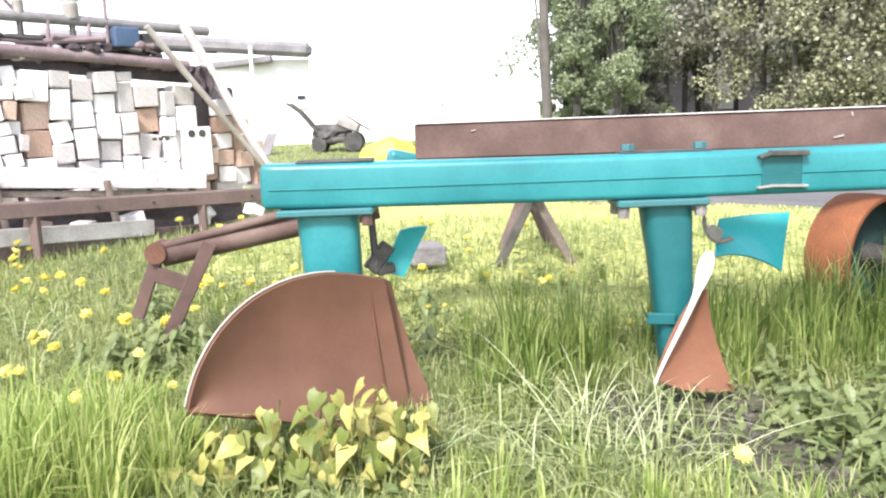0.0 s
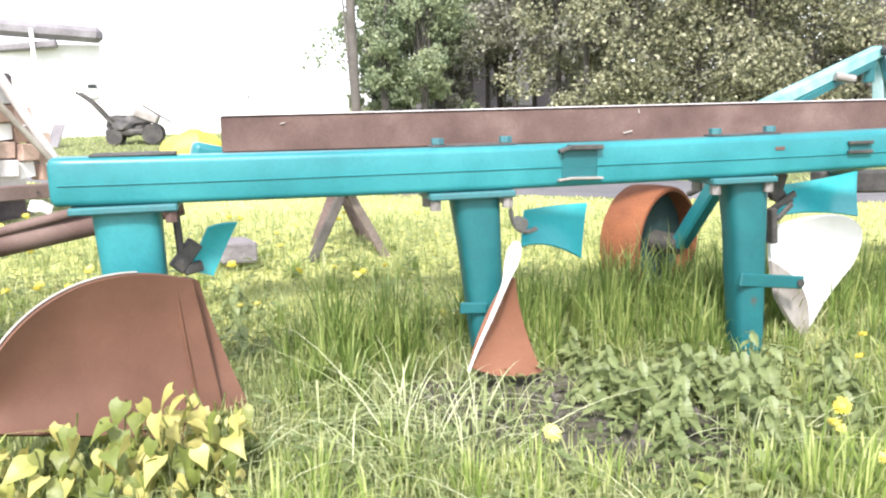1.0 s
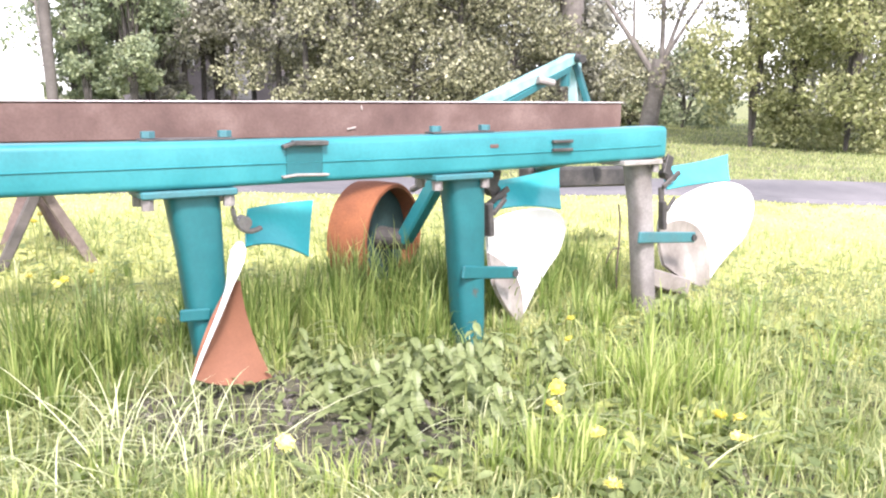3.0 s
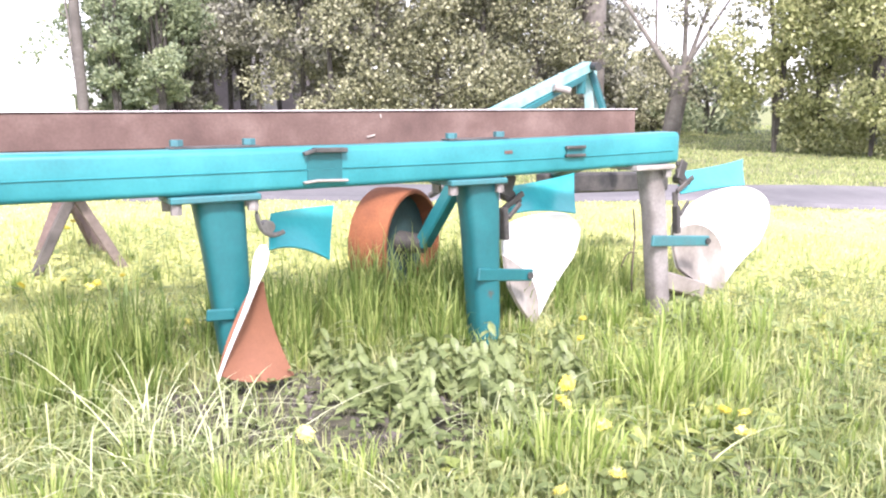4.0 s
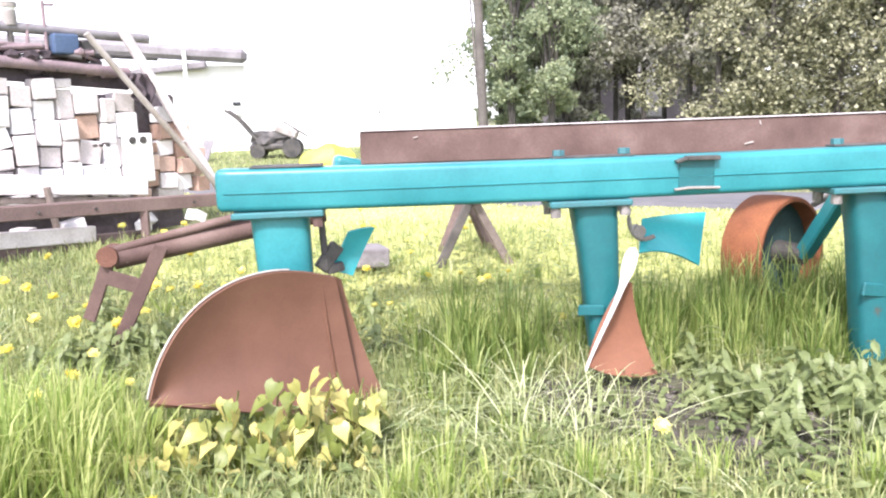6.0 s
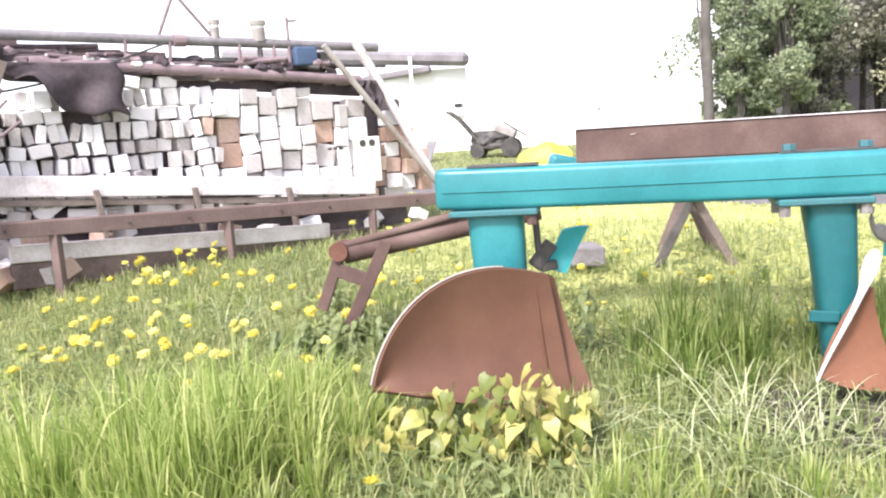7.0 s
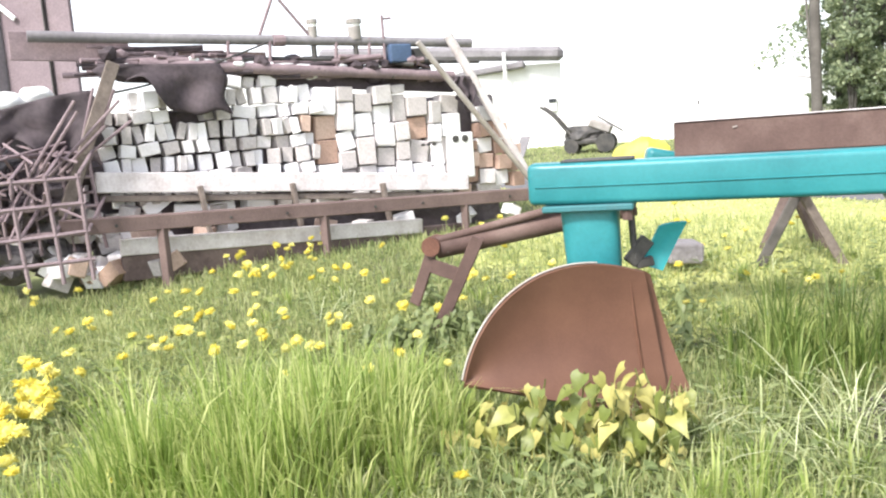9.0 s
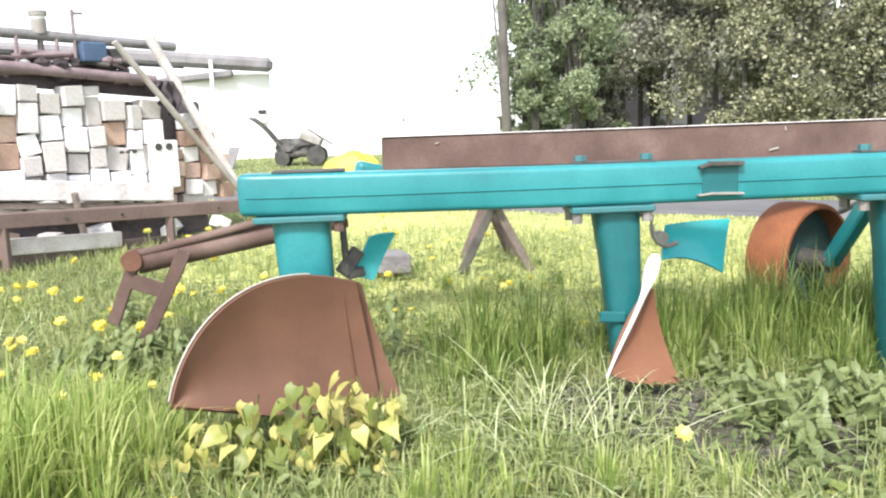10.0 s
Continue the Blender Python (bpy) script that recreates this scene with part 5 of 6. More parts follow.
# ---- grass ----
def blades(name, x, y, height, width, mat, label, lean=0.35, category="grass", way=None, arched=False):
    n = len(x)
    z = ground_z(x, y) - 0.01
    an = RNG.uniform(0, 2 * np.pi, n) if way is None else way + RNG.normal(0, 0.5, n)
    face = an + np.pi / 2 + RNG.normal(0, 0.5, n)
    bend = np.abs(RNG.normal(0, lean, n)) * height
    dx, dy = np.cos(an) * bend, np.sin(an) * bend
    wx, wy = np.cos(face) * width / 2, np.sin(face) * width / 2
    rows = []
    bits = ((0.0, 0.8, 0.0), (0.35, 1.0, 0.42), (0.7, 0.7, 0.78))
    if arched:
        bits = tuple((f, 1 - 0.6 * f, math.sin(1.9 * f)) for f in (0.0, 0.14, 0.28, 0.42, 0.56, 0.7, 0.85))
    for f, wf, up in bits:
        cx, cy, cz = x + dx * f**(1.3 if arched else 1.9), y + dy * f**(1.3 if arched else 1.9), z + height * up
        rows += [np.stack([cx - wx * wf, cy - wy * wf, cz], -1), np.stack([cx + wx * wf, cy + wy * wf, cz], -1)]
    tip = height * np.clip(1 - 0.35 * (bend / height) ** 2, 0.45, 1)
    if arched:
        tip = height * math.sin(1.9)
    rows.append(np.stack([x + dx, y + dy, z + np.maximum(tip, 0)], -1))
    side = 2 * len(bits)
    V = np.stack(rows, 1).reshape(-1, 3)
    k = np.arange(n)[:, None] * (side + 1)
    F = np.concatenate([k + [a, a + 1, a + 3] for a in range(0, side - 2, 2)] + [k + [a, a + 3, a + 2] for a in range(0, side - 2, 2)] + [k + [side - 2, side - 1, side]], 0)
    ob = soup(name, V, F, mat)
    ob.data.polygons.foreach_set("use_smooth", [True] * len(F))
    return tagged(ob, label, category, kind="stuff")


def tufts(count, reach, r0, r1, weight, per, height):
    """Places and heights of blades that stand in tufts."""
    cx, cy = scatter(count, r0, r1)
    k = RNG.uniform(0, 1, len(cx)) < weight(cx, cy)
    cx, cy = cx[k], cy[k]
    n = RNG.integers(per // 2, per * 3 // 2, len(cx))
    own = np.repeat(np.arange(len(cx)), n)
    tall = height(cx, cy) * RNG.uniform(0.6, 1.3, len(cx))
    d = np.abs(RNG.normal(0, reach, len(own)))
    a = RNG.uniform(0, 2 * np.pi, len(own))
    return cx[own] + d * np.cos(a), cy[own] + d * np.sin(a), tall[own] * RNG.uniform(0.45, 1.1, len(own)), a


def clear(x, y):
    """False on the lane, inside the wall and under the stack."""
    road = np.abs((x - 4.45) * 0.487 + (y - 5.1) * 0.873) < 0.56
    s, n = (x + 3.77) * 0.706 + (y - 3.77) * 0.708, (x + 3.77) * 0.708 - (y - 3.77) * 0.706
    stack = (s > -0.2) & (s < 3.5) & (n < 0.30) & (n > -0.8)
    return ~(road | stack | (y > 5.5) & (x < -4.9))


def scatter(n, r0, r1, lo=-72, hi=64, power=1.0):
    r = r0 * (r1 / r0) ** (RNG.uniform(0, 1, n) ** power)
    a = np.radians(RNG.uniform(lo, hi, n))
    x, y = r * np.sin(a), r * np.cos(a)
    k = clear(x, y)
    return x[k], y[k]


def hump(x, y, cx, cy, r):
    return np.exp(-((x - cx) ** 2 + (y - cy) ** 2) / (2 * r * r))


TALL = ((-1.0, 1.42, 0.17, 1.0), (-1.31, 1.33, 0.15, 0.9), (-0.88, 1.72, 0.16, 1.0), (-1.1, 1.8, 0.2, 0.7), (-0.86, 2.2, 0.12, 0.6), (0.27, 2.65, 0.15, 1.0), (0.58, 2.78, 0.13, 0.7),
        (1.02, 2.73, 0.15, 1.0), (1.28, 2.72, 0.16, 1.0), (1.50, 2.6, 0.13, 1.0), (1.8, 2.78, 0.22, 1.0), (2.2, 2.15, 0.13, 0.55), (2.45, 2.8, 0.3, 0.8), (1.78, 1.62, 0.17, 0.6),
        (0.55, 1.6, 0.11, 0.22), (2.4, 1.75, 0.2, 0.5), (0.02, 1.62, 0.12, 0.5), (1.15, 1.38, 0.10, 0.4))


def tallness(x, y):
    free = 1 - np.clip(1.3 * hump(x, y, -0.28, 1.72, 0.2) + 1.2 * hump(x, y, 0.88, 2.0, 0.2) + 1.0 * hump(x, y, 2.6, 2.3, 0.25), 0, 1)
    return np.clip(sum(a * hump(x, y, cx, cy, r) for cx, cy, r, a in TALL), 0, 1) * free


def bare(x, y):
    """How bare the soil is round the shares."""
    return np.clip(1.3 * hump(x, y, 0.86, 2.12, 0.20) + 0.9 * hump(x, y, 0.90, 1.82, 0.17) + 0.85 * hump(x, y, 0.72, 1.92, 0.19) + 0.5 * hump(x, y, 1.15, 1.98, 0.22) + 0.9 * hump(x, y, 0.5, 2.25, 0.13) + 0.8 * hump(x, y, 1.55, 1.22, 0.10), 0, 1)


def build_bare_soil():
    """Bare earth round the shares: a thin uneven skin of soil on the ground."""
    step = 0.03
    xs, ys = np.arange(0.1, 2.0, step), np.arange(1.1, 2.7, step)
    X, Y = np.meshgrid(xs, ys, indexing="ij")
    ragged = np.array([[noise.noise(Vector((x * 9, y * 9, 3.0))) for y in ys] for x in xs])
    Z = ground_z(X, Y) + 0.006 + 0.010 * np.clip(ragged, -0.5, 1)
    keep = bare(X, Y) + 0.45 * ragged > 0.42
    V = np.stack([X, Y, Z], -1).reshape(-1, 3)
    i, j = np.meshgrid(np.arange(len(xs) - 1), np.arange(len(ys) - 1), indexing="ij")
    ok = (keep[:-1, :-1] & keep[1:, :-1] & keep[1:, 1:] & keep[:-1, 1:]).ravel()
    k = (i * len(ys) + j).ravel()[ok][:, None]
    F = np.concatenate([k, k + len(ys), k + len(ys) + 1, k + 1], 1)
    used = np.unique(F)
    back = np.zeros(len(V), int)
    back[used] = np.arange(len(used))
    ob = soup("bare_soil", V[used], back[F], BARE)
    ob.data.polygons.foreach_set("use_smooth", [True] * len(F))
    tagged(ob, "patch of bare grey-brown soil under the shares", "soil", kind="structure")


build_bare_soil()


def mown_part(x, y):
    """True where the lawn is kept short."""
    return x + 0.35 * np.sin(1.7 * y) > -0.7 - 0.28 * (y - 3.0)


def build_turf():
    """The lawn's dense short turf between the plough and the lane, with a ragged edge."""
    xs, ys = np.arange(-3.0, 12.0, 0.125), np.arange(2.0, 12.0, 0.125)
    X, Y = np.meshgrid(xs, ys, indexing="ij")
    ragged = 0.35 * np.sin(5.1 * X + 2.0 * np.sin(3.3 * Y)) * np.cos(4.3 * Y + 1.7 * np.sin(2.9 * X))
    before_lane = (X - 4.45) * 0.487 + (Y - 5.1) * 0.873 < -0.5
    keep = mown_part(X - 0.2 + ragged, Y) & clear(X, Y) & before_lane & (np.hypot(X, Y) + ragged > 3.3) & (Y + 0.9 * ragged > 2.4 + 0.15 * np.sin(1.3 * X))
    V = np.stack([X, Y, ground_z(X, Y) + 0.006], -1).reshape(-1, 3)
    i, j = np.meshgrid(np.arange(len(xs) - 1), np.arange(len(ys) - 1), indexing="ij")
    ok = (keep[:-1, :-1] & keep[1:, :-1] & keep[1:, 1:] & keep[:-1, 1:]).ravel()
    k = (i * len(ys) + j).ravel()[ok][:, None]
    F = np.concatenate([k, k + len(ys), k + len(ys) + 1, k + 1], 1)
    used = np.unique(F)
    back = np.zeros(len(V), int)
    back[used] = np.arange(len(used))
    ob = soup("turf", V[used], back[F], TURF)
    ob.data.polygons.foreach_set("use_smooth", [True] * len(F))
    tagged(ob, "dense yellow-green turf of the mown lawn", "lawn", kind="structure")


build_turf()


def build_grass():
    x, y = scatter(52000, 1.15, 5.5)
    t = tallness(x, y)
    k = RNG.uniform(0, 1, len(x)) > 0.8 * bare(x, y) + 0.45 * hump(x, y, -0.28, 1.68, 0.16) + 0.55 * hump(x, y, 1.42, 1.40, 0.24) + 0.35 * hump(x, y, 1.15, 1.95, 0.2)
    x, y, t = x[k], y[k], t[k]
    h = (0.05 + 0.07 * RNG.uniform(0, 1, len(x)) ** 2 + 0.05 * t) * (1 - 0.5 * hump(x, y, 2.55, 2.3, 0.25)) * np.where(y < 2.1, 1.1, 1.0)
    blades("grass", x, y, h, RNG.uniform(0.003, 0.0065, len(x)), GRASS, "short mixed grass of the unmown yard", 0.55)
    # tall tufts
    x, y, h, a = tufts(6400, 0.026, 1.15, 4.4, lambda x, y: 0.85 * tallness(x, y) + 0.05 * (1 - bare(x, y)), 26, lambda x, y: 0.10 + 0.23 * tallness(x, y))
    # Tufts behind the frame take the darker copy that paints the plough's shade.
    deep = (x > -0.1) & (y > 2.25)
    for k, mat, label in ((~deep, TALL_GRASS, "tall fresh green grass in dense tufts"), (deep, SHADED_GRASS, "tall grass growing round the plough, coloured darker for shade")):
        blades("tall_grass", x[k], y[k], h[k], RNG.uniform(0.0035, 0.0075, int(k.sum())), mat, label, 0.36, way=a[k])
    x, y, h, a = tufts(3600, 0.03, 1.2, 5.0, lambda x, y: 0.5 * (1 - bare(x, y)) * (1 - 0.6 * hump(x, y, 1.42, 1.40, 0.24)), 16, lambda x, y: 0.10 + 0 * x)
    blades("grass", x, y, h, RNG.uniform(0.003, 0.006, len(x)), GRASS, "low tufts of mixed yard grass", 0.7, way=a)
    # long arching pale stalks
    old = lambda x, y: np.clip(1.0 * hump(x, y, 0.33, 2.05, 0.16) + 0.8 * hump(x, y, 0.32, 1.78, 0.15) + 0.9 * hump(x, y, 1.22, 1.66, 0.12) + 0.45 * hump(x, y, 0.6, 1.9, 0.2) + 0.8 * hump(x, y, -1.75, 3.2, 0.2) + 0.7 * hump(x, y, -0.15, 3.9, 0.2) + 0.4 * hump(x, y, 0.0, 2.05, 0.15) + 0.12 * hump(x, y, -2.1, 2.2, 0.6), 0, 1)
    x, y, h, a = tufts(1900, 0.03, 1.4, 4.4, lambda x, y: 0.02 + 0.55 * old(x, y), 11, lambda x, y: 0.075 + 0.085 * old(x, y))
    k = hump(x, y, -0.4, 1.85, 0.2) < 0.3
    x, y, h, a = x[k], y[k], h[k], a[k]
    blades("dry_grass", x, y, h, RNG.uniform(0.003, 0.006, len(x)), STRAW, "pale arching old grass stalks", 1.9, way=a, arched=True)
    # the rest of the yard, round and behind the path
    r, a = np.sqrt(RNG.uniform(0.0, 1.0, 170000)) * 9.0, RNG.uniform(-np.pi, np.pi, 170000)
    x, y = r * np.sin(a), r * np.cos(a)
    k = ((a < np.radians(-72)) | (a > np.radians(64)) | (r < 1.25)) & clear(x, y)
    x, y = x[k], y[k]
    blades("grass", x, y, RNG.uniform(0.03, 0.10, len(x)), RNG.uniform(0.006, 0.012, len(x)), GRASS, "short grass of the open yard", 0.6)
    # lawn behind
    x, y = scatter(225000, 2.9, 26.0)
    d = np.hypot(x, y)
    mown = mown_part(x, y)
    far = (x - 4.45) * 0.487 + (y - 5.1) * 0.873 > 0.5
    for k, mat, label, tall, size in ((mown & ~far, LAWN, "bright yellow-green lawn behind the plough", (0.014, 0.040), 1.55),
                                      (mown & far, GRASS, "longer green grass beyond the lane", (0.02, 0.06), 1.1), (~mown, GRASS, "rough grass before the brick stack", (0.03, 0.085), 0.8)):
        n = int(k.sum())
        blades("lawn" if mat is LAWN else "grass", x[k], y[k], RNG.uniform(*tall, n), size * RNG.uniform(0.004, 0.008, n) * (0.6 + 0.13 * d[k]), mat, label, 0.9 if mat is LAWN else 0.6)


build_grass()


# ---- weeds and flowers ----
def leaf_mesh(name, length, width, mat, heart=False, fold=0.25, droop=0.4):
    bm = bmesh.new()
    n = 7
    rows = []
    for i in range(n + 1):
        u = i / n
        w = width / 2 * ((math.sin(math.pi * min(1, u * 0.93 + 0.12)) ** 0.8) if heart else math.sin(math.pi * min(1, u * 0.96 + 0.03)) ** 0.9)
        if heart:
            w = width / 2 * max(0.0, (1 - u) ** 1.15 * (0.62 + 0.75 * min(1, u * 4.5)) * 1.12)
        back = -0.12 * length * (1 - u) ** 6 if heart else 0
        z = -droop * length * u * u
        rows.append([bm.verts.new((u * length + (back if abs(s) == 1 else 0), s * w, z + abs(s) * w * fold)) for s in (-1, -0.5, 0, 0.5, 1)])
    for r, q in zip(rows, rows[1:]):
        for k in range(4):
            bm.faces.new((r[k], q[k], q[k + 1], r[k + 1]))
    bmesh.ops.remove_doubles(bm, verts=bm.verts, dist=1e-5)
    me = bpy.data.meshes.new(name)
    bm.to_mesh(me)
    bm.free()
    me.materials.append(mat)
    me.polygons.foreach_set("use_smooth", [True] * len(me.polygons))
    return me


def toothed_leaf(name, length, width, mat, droop, teeth=6):
    """A pointed leaf with a saw-toothed edge, folded along its midrib."""
    bm = bmesh.new()
    mid = [bm.verts.new((length * u, 0, -droop * length * u * u)) for u in [i / teeth for i in range(teeth + 1)]]
    for sgn in (-1, 1):
        for i in range(teeth):
            u0, u1 = i / teeth, (i + 1) / teeth
            w = lambda u: width / 2 * math.sin(math.pi * min(1.0, 0.12 + 0.88 * u) ** 0.8) + 0.001
            tip = bm.verts.new((length * (u1 + 0.02), sgn * w((u0 + u1) / 2) * 1.05, -droop * length * u1 * u1 + 0.22 * w(u0)))
            root = bm.verts.new((length * (u0 + 0.3 / teeth), sgn * w(u0 + 0.02) * 0.93, -droop * length * u0 * u0 + 0.2 * w(u0)))
            bm.faces.new((mid[i], mid[i + 1], tip, root))
    me = bpy.data.meshes.new(name)
    bm.to_mesh(me)
    bm.free()
    me.materials.append(mat)
    return me


def put(name, me, parent, m):
    ob = new(name, me)
    ob.parent = parent
    ob.matrix_parent_inverse = parent.matrix_world.inverted()
    ob.matrix_basis = m
    return ob


def build_heart_weed():
    """The yellow-green heart-leaved weed in front of the first mouldboard."""
    rnd = random.Random(8)
    c = Vector((-0.31, 1.86, 0))
    weed = thing("heart_leaved_weed", (*c.xy, 0.0), "yellow-green weed with heart-shaped leaves before the mouldboard", "weed")
    sizes = [leaf_mesh("leaf", l, l * 0.82, YELLOW_LEAF, True, f, d) for l, f, d in ((0.066, 0.18, 0.5), (0.058, 0.26, 0.65), (0.052, 0.12, 0.4), (0.042, 0.2, 0.6))]
    crest = ((-0.66, 0.13), (-0.50, 0.16), (-0.40, 0.19), (-0.25, 0.22), (-0.15, 0.25), (-0.05, 0.25))
    for k in range(60):
        x = -0.67 + 0.61 * (k + rnd.random()) / 60
        y = 1.87 + rnd.uniform(-0.10, 0.12)
        h = float(np.interp(x, [a for a, b in crest], [b for a, b in crest])) * rnd.choice((1.0, 0.8, 0.62, 0.48))
        lean = rnd.uniform(-0.05, 0.05)
        part("stem", hose(bmesh.new(), ((x - lean, y + 0.05, -0.01), (x - lean, y + 0.04, h * 0.5), (x, y + 0.02, h * 0.9), (x, y, h)), 0.0025, 5, 5), STEM, weed)
        for j in range(4):
            z = h * (1.0 - 0.21 * j) + rnd.uniform(-0.015, 0.015)
            side = rnd.gauss(0, 0.03)
            m = pose(x + side, y + rnd.uniform(-0.05, 0.02), z, 0, 0, -90 + side * 1300 + rnd.gauss(0, 45))
            put("leaf", rnd.choice(sizes[:3] if j < 2 else sizes), weed, m @ pose(0, 0, 0, rnd.gauss(0, 22), rnd.uniform(8, 68), 0))


def build_weeds():
    rnd = random.Random(21)
    # nettle-like plants
    long_leaf = toothed_leaf("leaf", 0.080, 0.036, WEED_LEAF, 0.35)
    small_leaf = toothed_leaf("leaf", 0.052, 0.024, WEED_LEAF, 0.3)

    def nettle(x, y, h, seed):
        r = random.Random(seed)
        w = thing("nettle", (x, y, gz(x, y)), "pale green nettle with pointed paired leaves", "weed", "nettles before the plough")
        z0 = gz(x, y)
        part("stem", rod(bmesh.new(), (x, y, z0 - 0.02), (x, y, z0 + h), 0.004, 0.002, seg=5), STEM, w)
        for j in range(6):
            z = z0 + h * (0.25 + 0.15 * j)
            a = 90 * j + r.uniform(-20, 20)
            for s in (0, 180):
                put("leaf", long_leaf if j < 4 else small_leaf, w, pose(x, y, z, 0, 0, a + s) @ pose(0, 0, 0, r.gauss(0, 15), r.uniform(-12, 50), 0))
        return w

    for k in range(50):
        x = rnd.gauss(1.2, 0.26)
        y = rnd.gauss(1.98, 0.17) - 0.35 * (x - 1.18)
        nettle(max(x, 0.92 + 0.1 * rnd.random()), y, rnd.uniform(0.06, 0.18), k)
    for k in range(16):
        x, y = rnd.uniform(1.5, 2.9), rnd.uniform(1.5, 2.3)
        nettle(x, y, rnd.uniform(0.06, 0.13), 100 + k)
    for k in range(40):
        x, y = (rnd.uniform(-1.45, 0.0), rnd.uniform(2.75, 3.6)) if k < 22 else (rnd.gauss(-1.12, 0.12), rnd.gauss(2.85, 0.06))
        nettle(x, y, rnd.uniform(0.08, 0.16), 200 + k)
    # broad-leaved rosettes
    blade = [leaf_mesh("leaf", l, w, ROSETTE, False, 0.25, d) for l, w, d in ((0.11, 0.036, 0.5), (0.09, 0.038, 0.6), (0.07, 0.03, 0.4))]
    for k in range(124):
        x, y = (rnd.gauss(-2.1, 0.6), rnd.gauss(2.3, 0.55)) if k >= 76 else (rnd.gauss(1.42, 0.26), rnd.gauss(1.40, 0.13)) if k < 50 else (rnd.uniform(1.7, 2.9), rnd.uniform(1.5, 2.3))
        z0 = gz(x, y)
        w = thing("rosette_weed", (x, y, z0), "yellow-green rosette of broad pointed dandelion leaves", "weed", "rosettes before the plough")
        for j in range(rnd.randint(6, 10)):
            put("leaf", rnd.choice(blade), w, pose(x, y, z0 + 0.005, 0, 0, rnd.uniform(0, 360)) @ pose(0, 0, 0, rnd.gauss(0, 15), -rnd.uniform(5, 52), 0))
    # clods and crumbs on the bare soil
    x, y = scatter(60000, 1.2, 3.0)
    k = RNG.uniform(0, 1, len(x)) < bare(x, y) + 0.02
    x, y = x[k], y[k]
    r = RNG.uniform(0.002, 0.009, len(x)) * RNG.uniform(0.5, 1.7, len(x))
    off = np.array([[1, 0, 0], [0, 1, 0], [-1, 0, 0], [0, -1, 0], [0, 0, 0.8], [0, 0, -0.6]])
    V = (np.stack([x, y, ground_z(x, y) + r * 0.3], -1)[:, None] + off * r[:, None, None] * RNG.uniform(0.5, 1.5, (len(x), 6, 1))).reshape(-1, 3)
    q = np.arange(len(x))[:, None] * 6
    F = np.concatenate([q + [a, b, c] for a, b, c in ((0, 1, 4), (1, 2, 4), (2, 3, 4), (3, 0, 4), (1, 0, 5), (2, 1, 5), (3, 2, 5), (0, 3, 5))], 0)
    tagged(soup("soil_crumbs", V, F, CLOD), "crumbs and clods of grey soil", "soil", kind="stuff")
    # small fern-like shoot beside the second body
    f = thing("fern_shoot", (1.02, 2.30, 0), "small upright shoot with paired rounded leaflets", "weed")
    part("stem", rod(bmesh.new(), (1.02, 2.30, -0.01), (1.01, 2.30, 0.205), 0.003, seg=5), STEM, f)
    tiny = leaf_mesh("leaf", 0.038, 0.022, STRAW, False, 0.2, 0.2)
    for j in range(8):
        for s in (0, 180):
            put("leaf", tiny, f, pose(1.015, 2.295, 0.045 + 0.022 * j, 0, 0, s + rnd.uniform(-12, 12)) @ pose(0, 0, 0, 25 if s else -25, rnd.uniform(-10, 10), 0))
    # low broad leaves carpet the ground
    n = 13000
    x, y = scatter(n, 1.2, 4.8)
    k = RNG.uniform(0, 1, len(x)) > 0.5 * tallness(x, y) + 0.4 * bare(x, y)
    x, y = x[k], y[k]
    z = ground_z(x, y) + RNG.uniform(0.015, 0.075, len(x))
    an = RNG.uniform(0, 2 * np.pi, len(x))
    L, Wd = RNG.uniform(0.02, 0.055, len(x)), RNG.uniform(0.35, 0.6, len(x))
    d = np.stack([np.cos(an), np.sin(an), RNG.uniform(-0.3, 0.35, len(x))], -1) * L[:, None]
    s = np.stack([-np.sin(an), np.cos(an), RNG.uniform(-0.3, 0.3, len(x))], -1) * (L * Wd)[:, None] / 2
    P = np.stack([x, y, z], -1)
    lift = np.array([0, 0, 0.004])
    V = np.stack([P, P + d * 0.3 + s + lift, P + d * 0.7 + s * 0.8 + lift, P + d, P + d * 0.7 - s * 0.8 + lift, P + d * 0.3 - s + lift], 1).reshape(-1, 3)
    q = np.arange(len(x))[:, None] * 6
    tagged(soup("clover", V, np.concatenate([q + [0, 1, 2, 3], q + [0, 3, 4, 5]], 0), WEED_LEAF), "low broad-leaved weeds carpeting the soil", "weeds", kind="stuff")


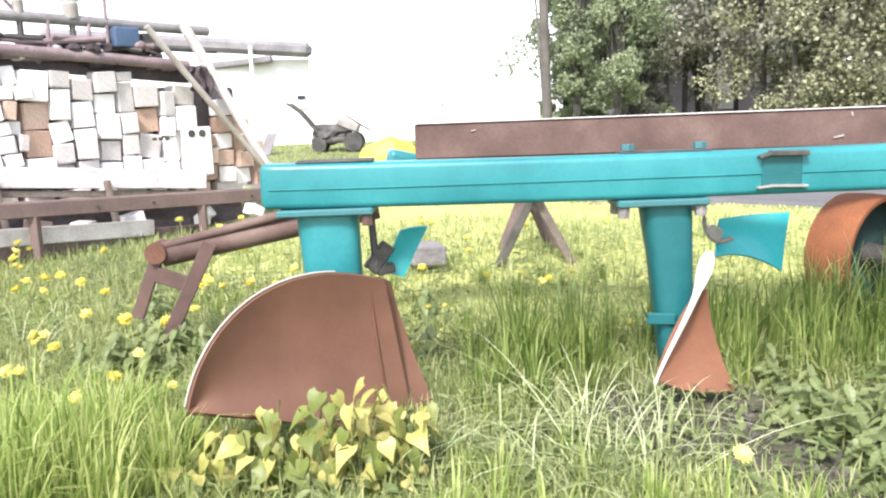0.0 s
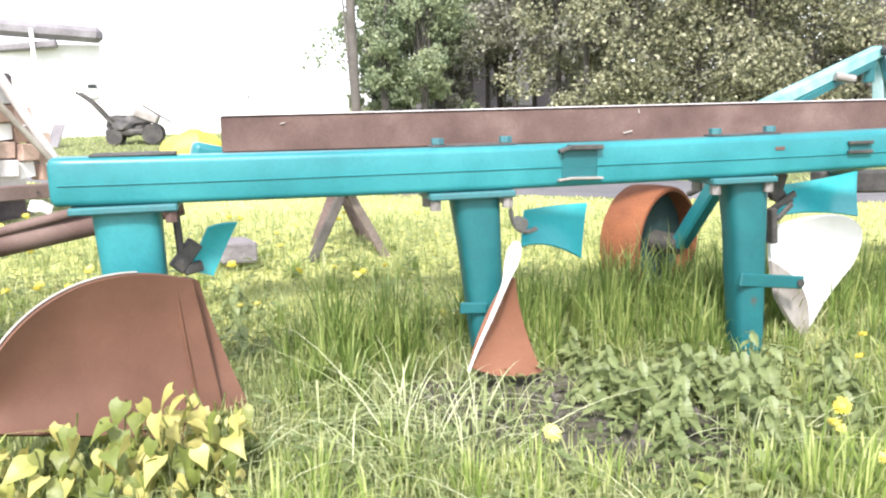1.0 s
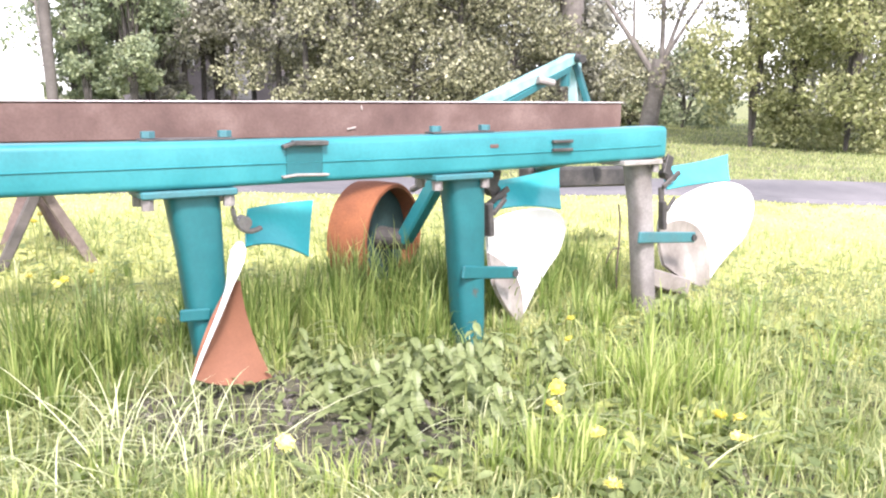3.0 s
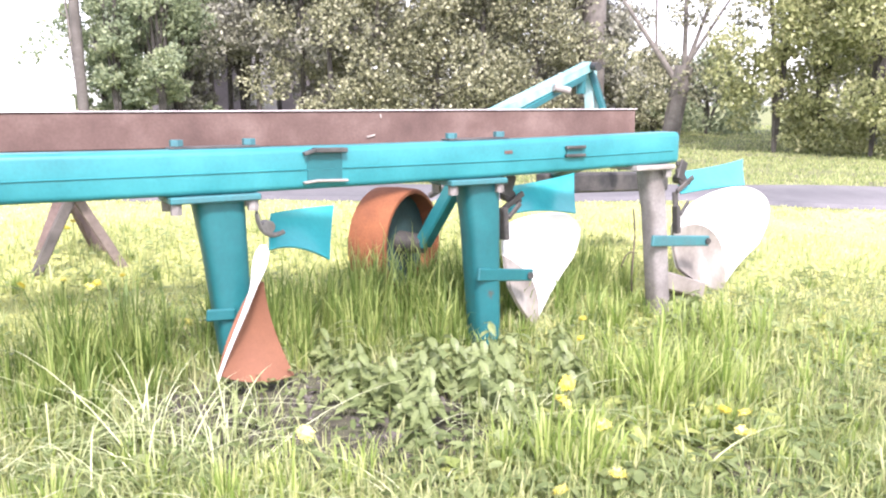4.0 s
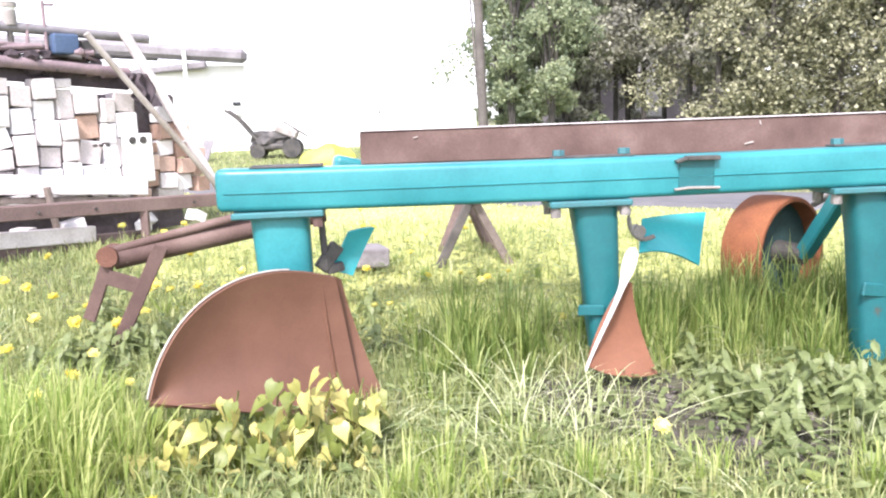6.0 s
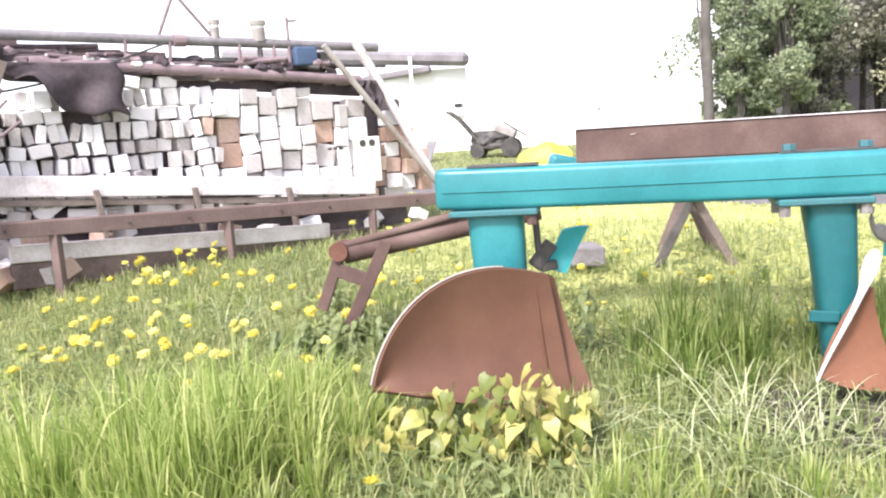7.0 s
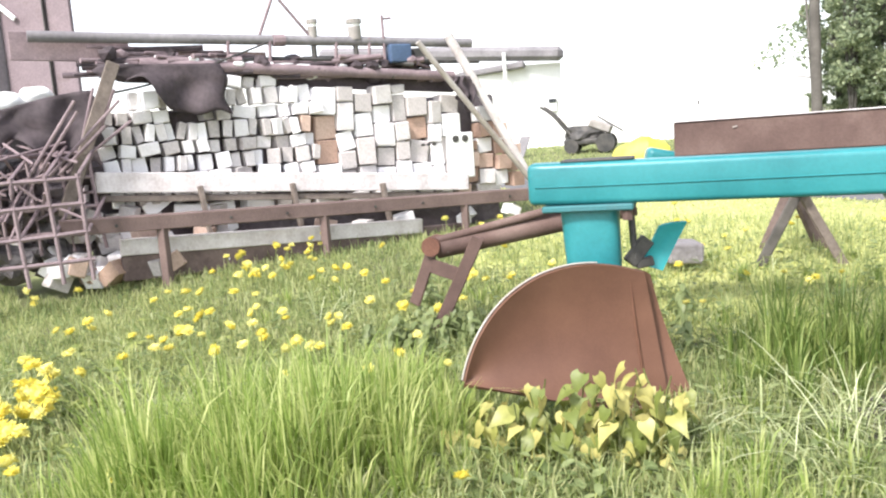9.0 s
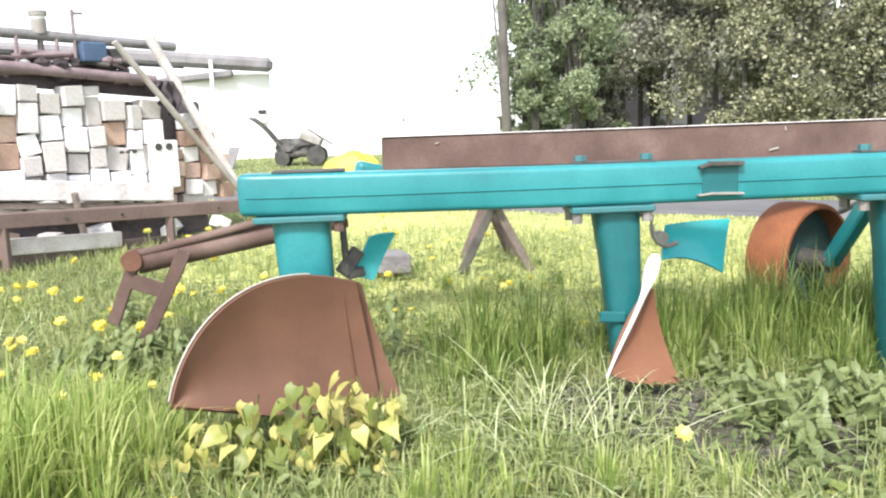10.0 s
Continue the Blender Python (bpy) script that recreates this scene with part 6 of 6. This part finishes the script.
def build_dandelions():
    rnd = random.Random(4)
    bm = bmesh.new()
    for ring, (count, r0, up) in enumerate(((21, 0.020, 0.05), (19, 0.018, 0.28), (15, 0.0155, 0.55), (11, 0.012, 0.95))):
        for k in range(count):
            a = math.tau * (k + 0.5 * ring) / count + rnd.uniform(-0.1, 0.1)
            r, up_k = r0 * rnd.uniform(0.72, 1.18), up + rnd.uniform(-0.22, 0.22)
            c, s = math.cos(a), math.sin(a)
            w = 0.0046
            vs = [bm.verts.new((c * 0.002 - s * w * 0.4, s * 0.002 + c * w * 0.4, 0.002)), bm.verts.new((c * 0.002 + s * w * 0.4, s * 0.002 - c * w * 0.4, 0.002)),
                  bm.verts.new((c * r * 0.8 + s * w * 0.6, s * r * 0.8 - c * w * 0.6, r * 0.8 * up_k + 0.004)), bm.verts.new((c * r, s * r, r * up_k + 0.003)),
                  bm.verts.new((c * r * 0.8 - s * w * 0.6, s * r * 0.8 + c * w * 0.6, r * 0.8 * up_k + 0.004))]
            bm.faces.new(vs)
    dome = bmesh.ops.create_icosphere(bm, subdivisions=2, radius=0.0125, matrix=Matrix.Translation((0, 0, 0.005)) @ Matrix.Diagonal((1, 1, 0.62, 1)))
    head = bpy.data.meshes.new("flower_head")
    bm.to_mesh(head)
    bm.free()
    head.materials.append(PETAL)
    sb = rod(bmesh.new(), (0, 0, -0.3), (0, 0, 0), 0.0028, 0.0022, seg=5)
    stem = bpy.data.meshes.new("stem")
    sb.to_mesh(stem)
    sb.free()
    stem.materials.append(STEM)

    def dandelion(x, y, h, big=1.0):
        z = gz(x, y)
        d = thing("dandelion", (x, y, z), "yellow dandelion in bloom standing in the grass", "dandelion", "dandelions in the yard")
        put("stem", stem, d, Matrix.Translation((x, y, z + h)) @ pose(0, 0, 0, rnd.gauss(0, 8), rnd.gauss(0, 8), 0) @ Matrix.Diagonal((1, 1, (h + 0.02) / 0.3, 1)))
        put("flower_head", head, d, Matrix.Translation((x, y, z + h)) @ pose(0, 0, 0, rnd.gauss(12, 22), rnd.gauss(0, 20), rnd.uniform(0, 360)) @ Matrix.Scale(big * rnd.uniform(0.85, 1.3), 4))

    spots = [(-2.1, 1.70, 0.10, 24, 0.10), (-2.2, 1.95, 0.10, 14, 0.08), (-1.88, 1.5, 0.1, 5, 0.1), (-2.3, 2.5, 0.25, 16, 0.3), (-2.0, 2.75, 0.3, 16, 0.25), (-2.3, 3.8, 0.13, 22, 0.35), (-2.5, 4.3, 0.2, 16, 0.25),
             (-3.5, 3.0, 0.5, 30, 0.4), (-4.3, 3.2, 0.5, 18, 0.3), (-1.7, 3.3, 0.5, 26, 0.5), (-1.75, 1.15, 0.25, 5, 0.15), (-1.2, 2.7, 0.3, 14, 0.3), (-2.7, 1.6, 0.15, 5, 0.2), (-0.4, 3.6, 0.7, 22, 0.5),
             (0.6, 4.6, 1.0, 20, 0.8), (1.62, 1.25, 0.06, 4, 0.05), (1.15, 1.32, 0.12, 4, 0.06), (1.38, 1.62, 0.04, 2, 0.04)]
    for cx, cy, sx, count, sy in spots:
        for k in range(count):
            x, y = rnd.gauss(cx, sx), rnd.gauss(cy, sy)
            if clear(np.float64(x), np.float64(y)) and math.hypot(x, y) > 1.3:
                dandelion(x, y, rnd.uniform(0.06, 0.16), 1.45 if x < -1.4 and y < 2.2 else (1.2 if x < -1.0 else 0.9))
    for x, y, h in ((-0.53, 1.46, 0.12), (0.63, 1.66, 0.12), (0.25, 1.6, 0.05), (-0.06, 2.9, 0.18), (0.0, 2.95, 0.17), (-1.66, 1.33, 0.12), (-2.0, 1.16, 0.10), (-1.97, 1.13, 0.12), (1.70, 1.94, 0.2), (1.66, 1.9, 0.15), (1.36, 1.6, 0.14), (1.3, 1.56, 0.11), (-1.46, 1.16, 0.11)):
        dandelion(x, y, h, 0.9)


build_heart_weed()
build_weeds()
build_dandelions()
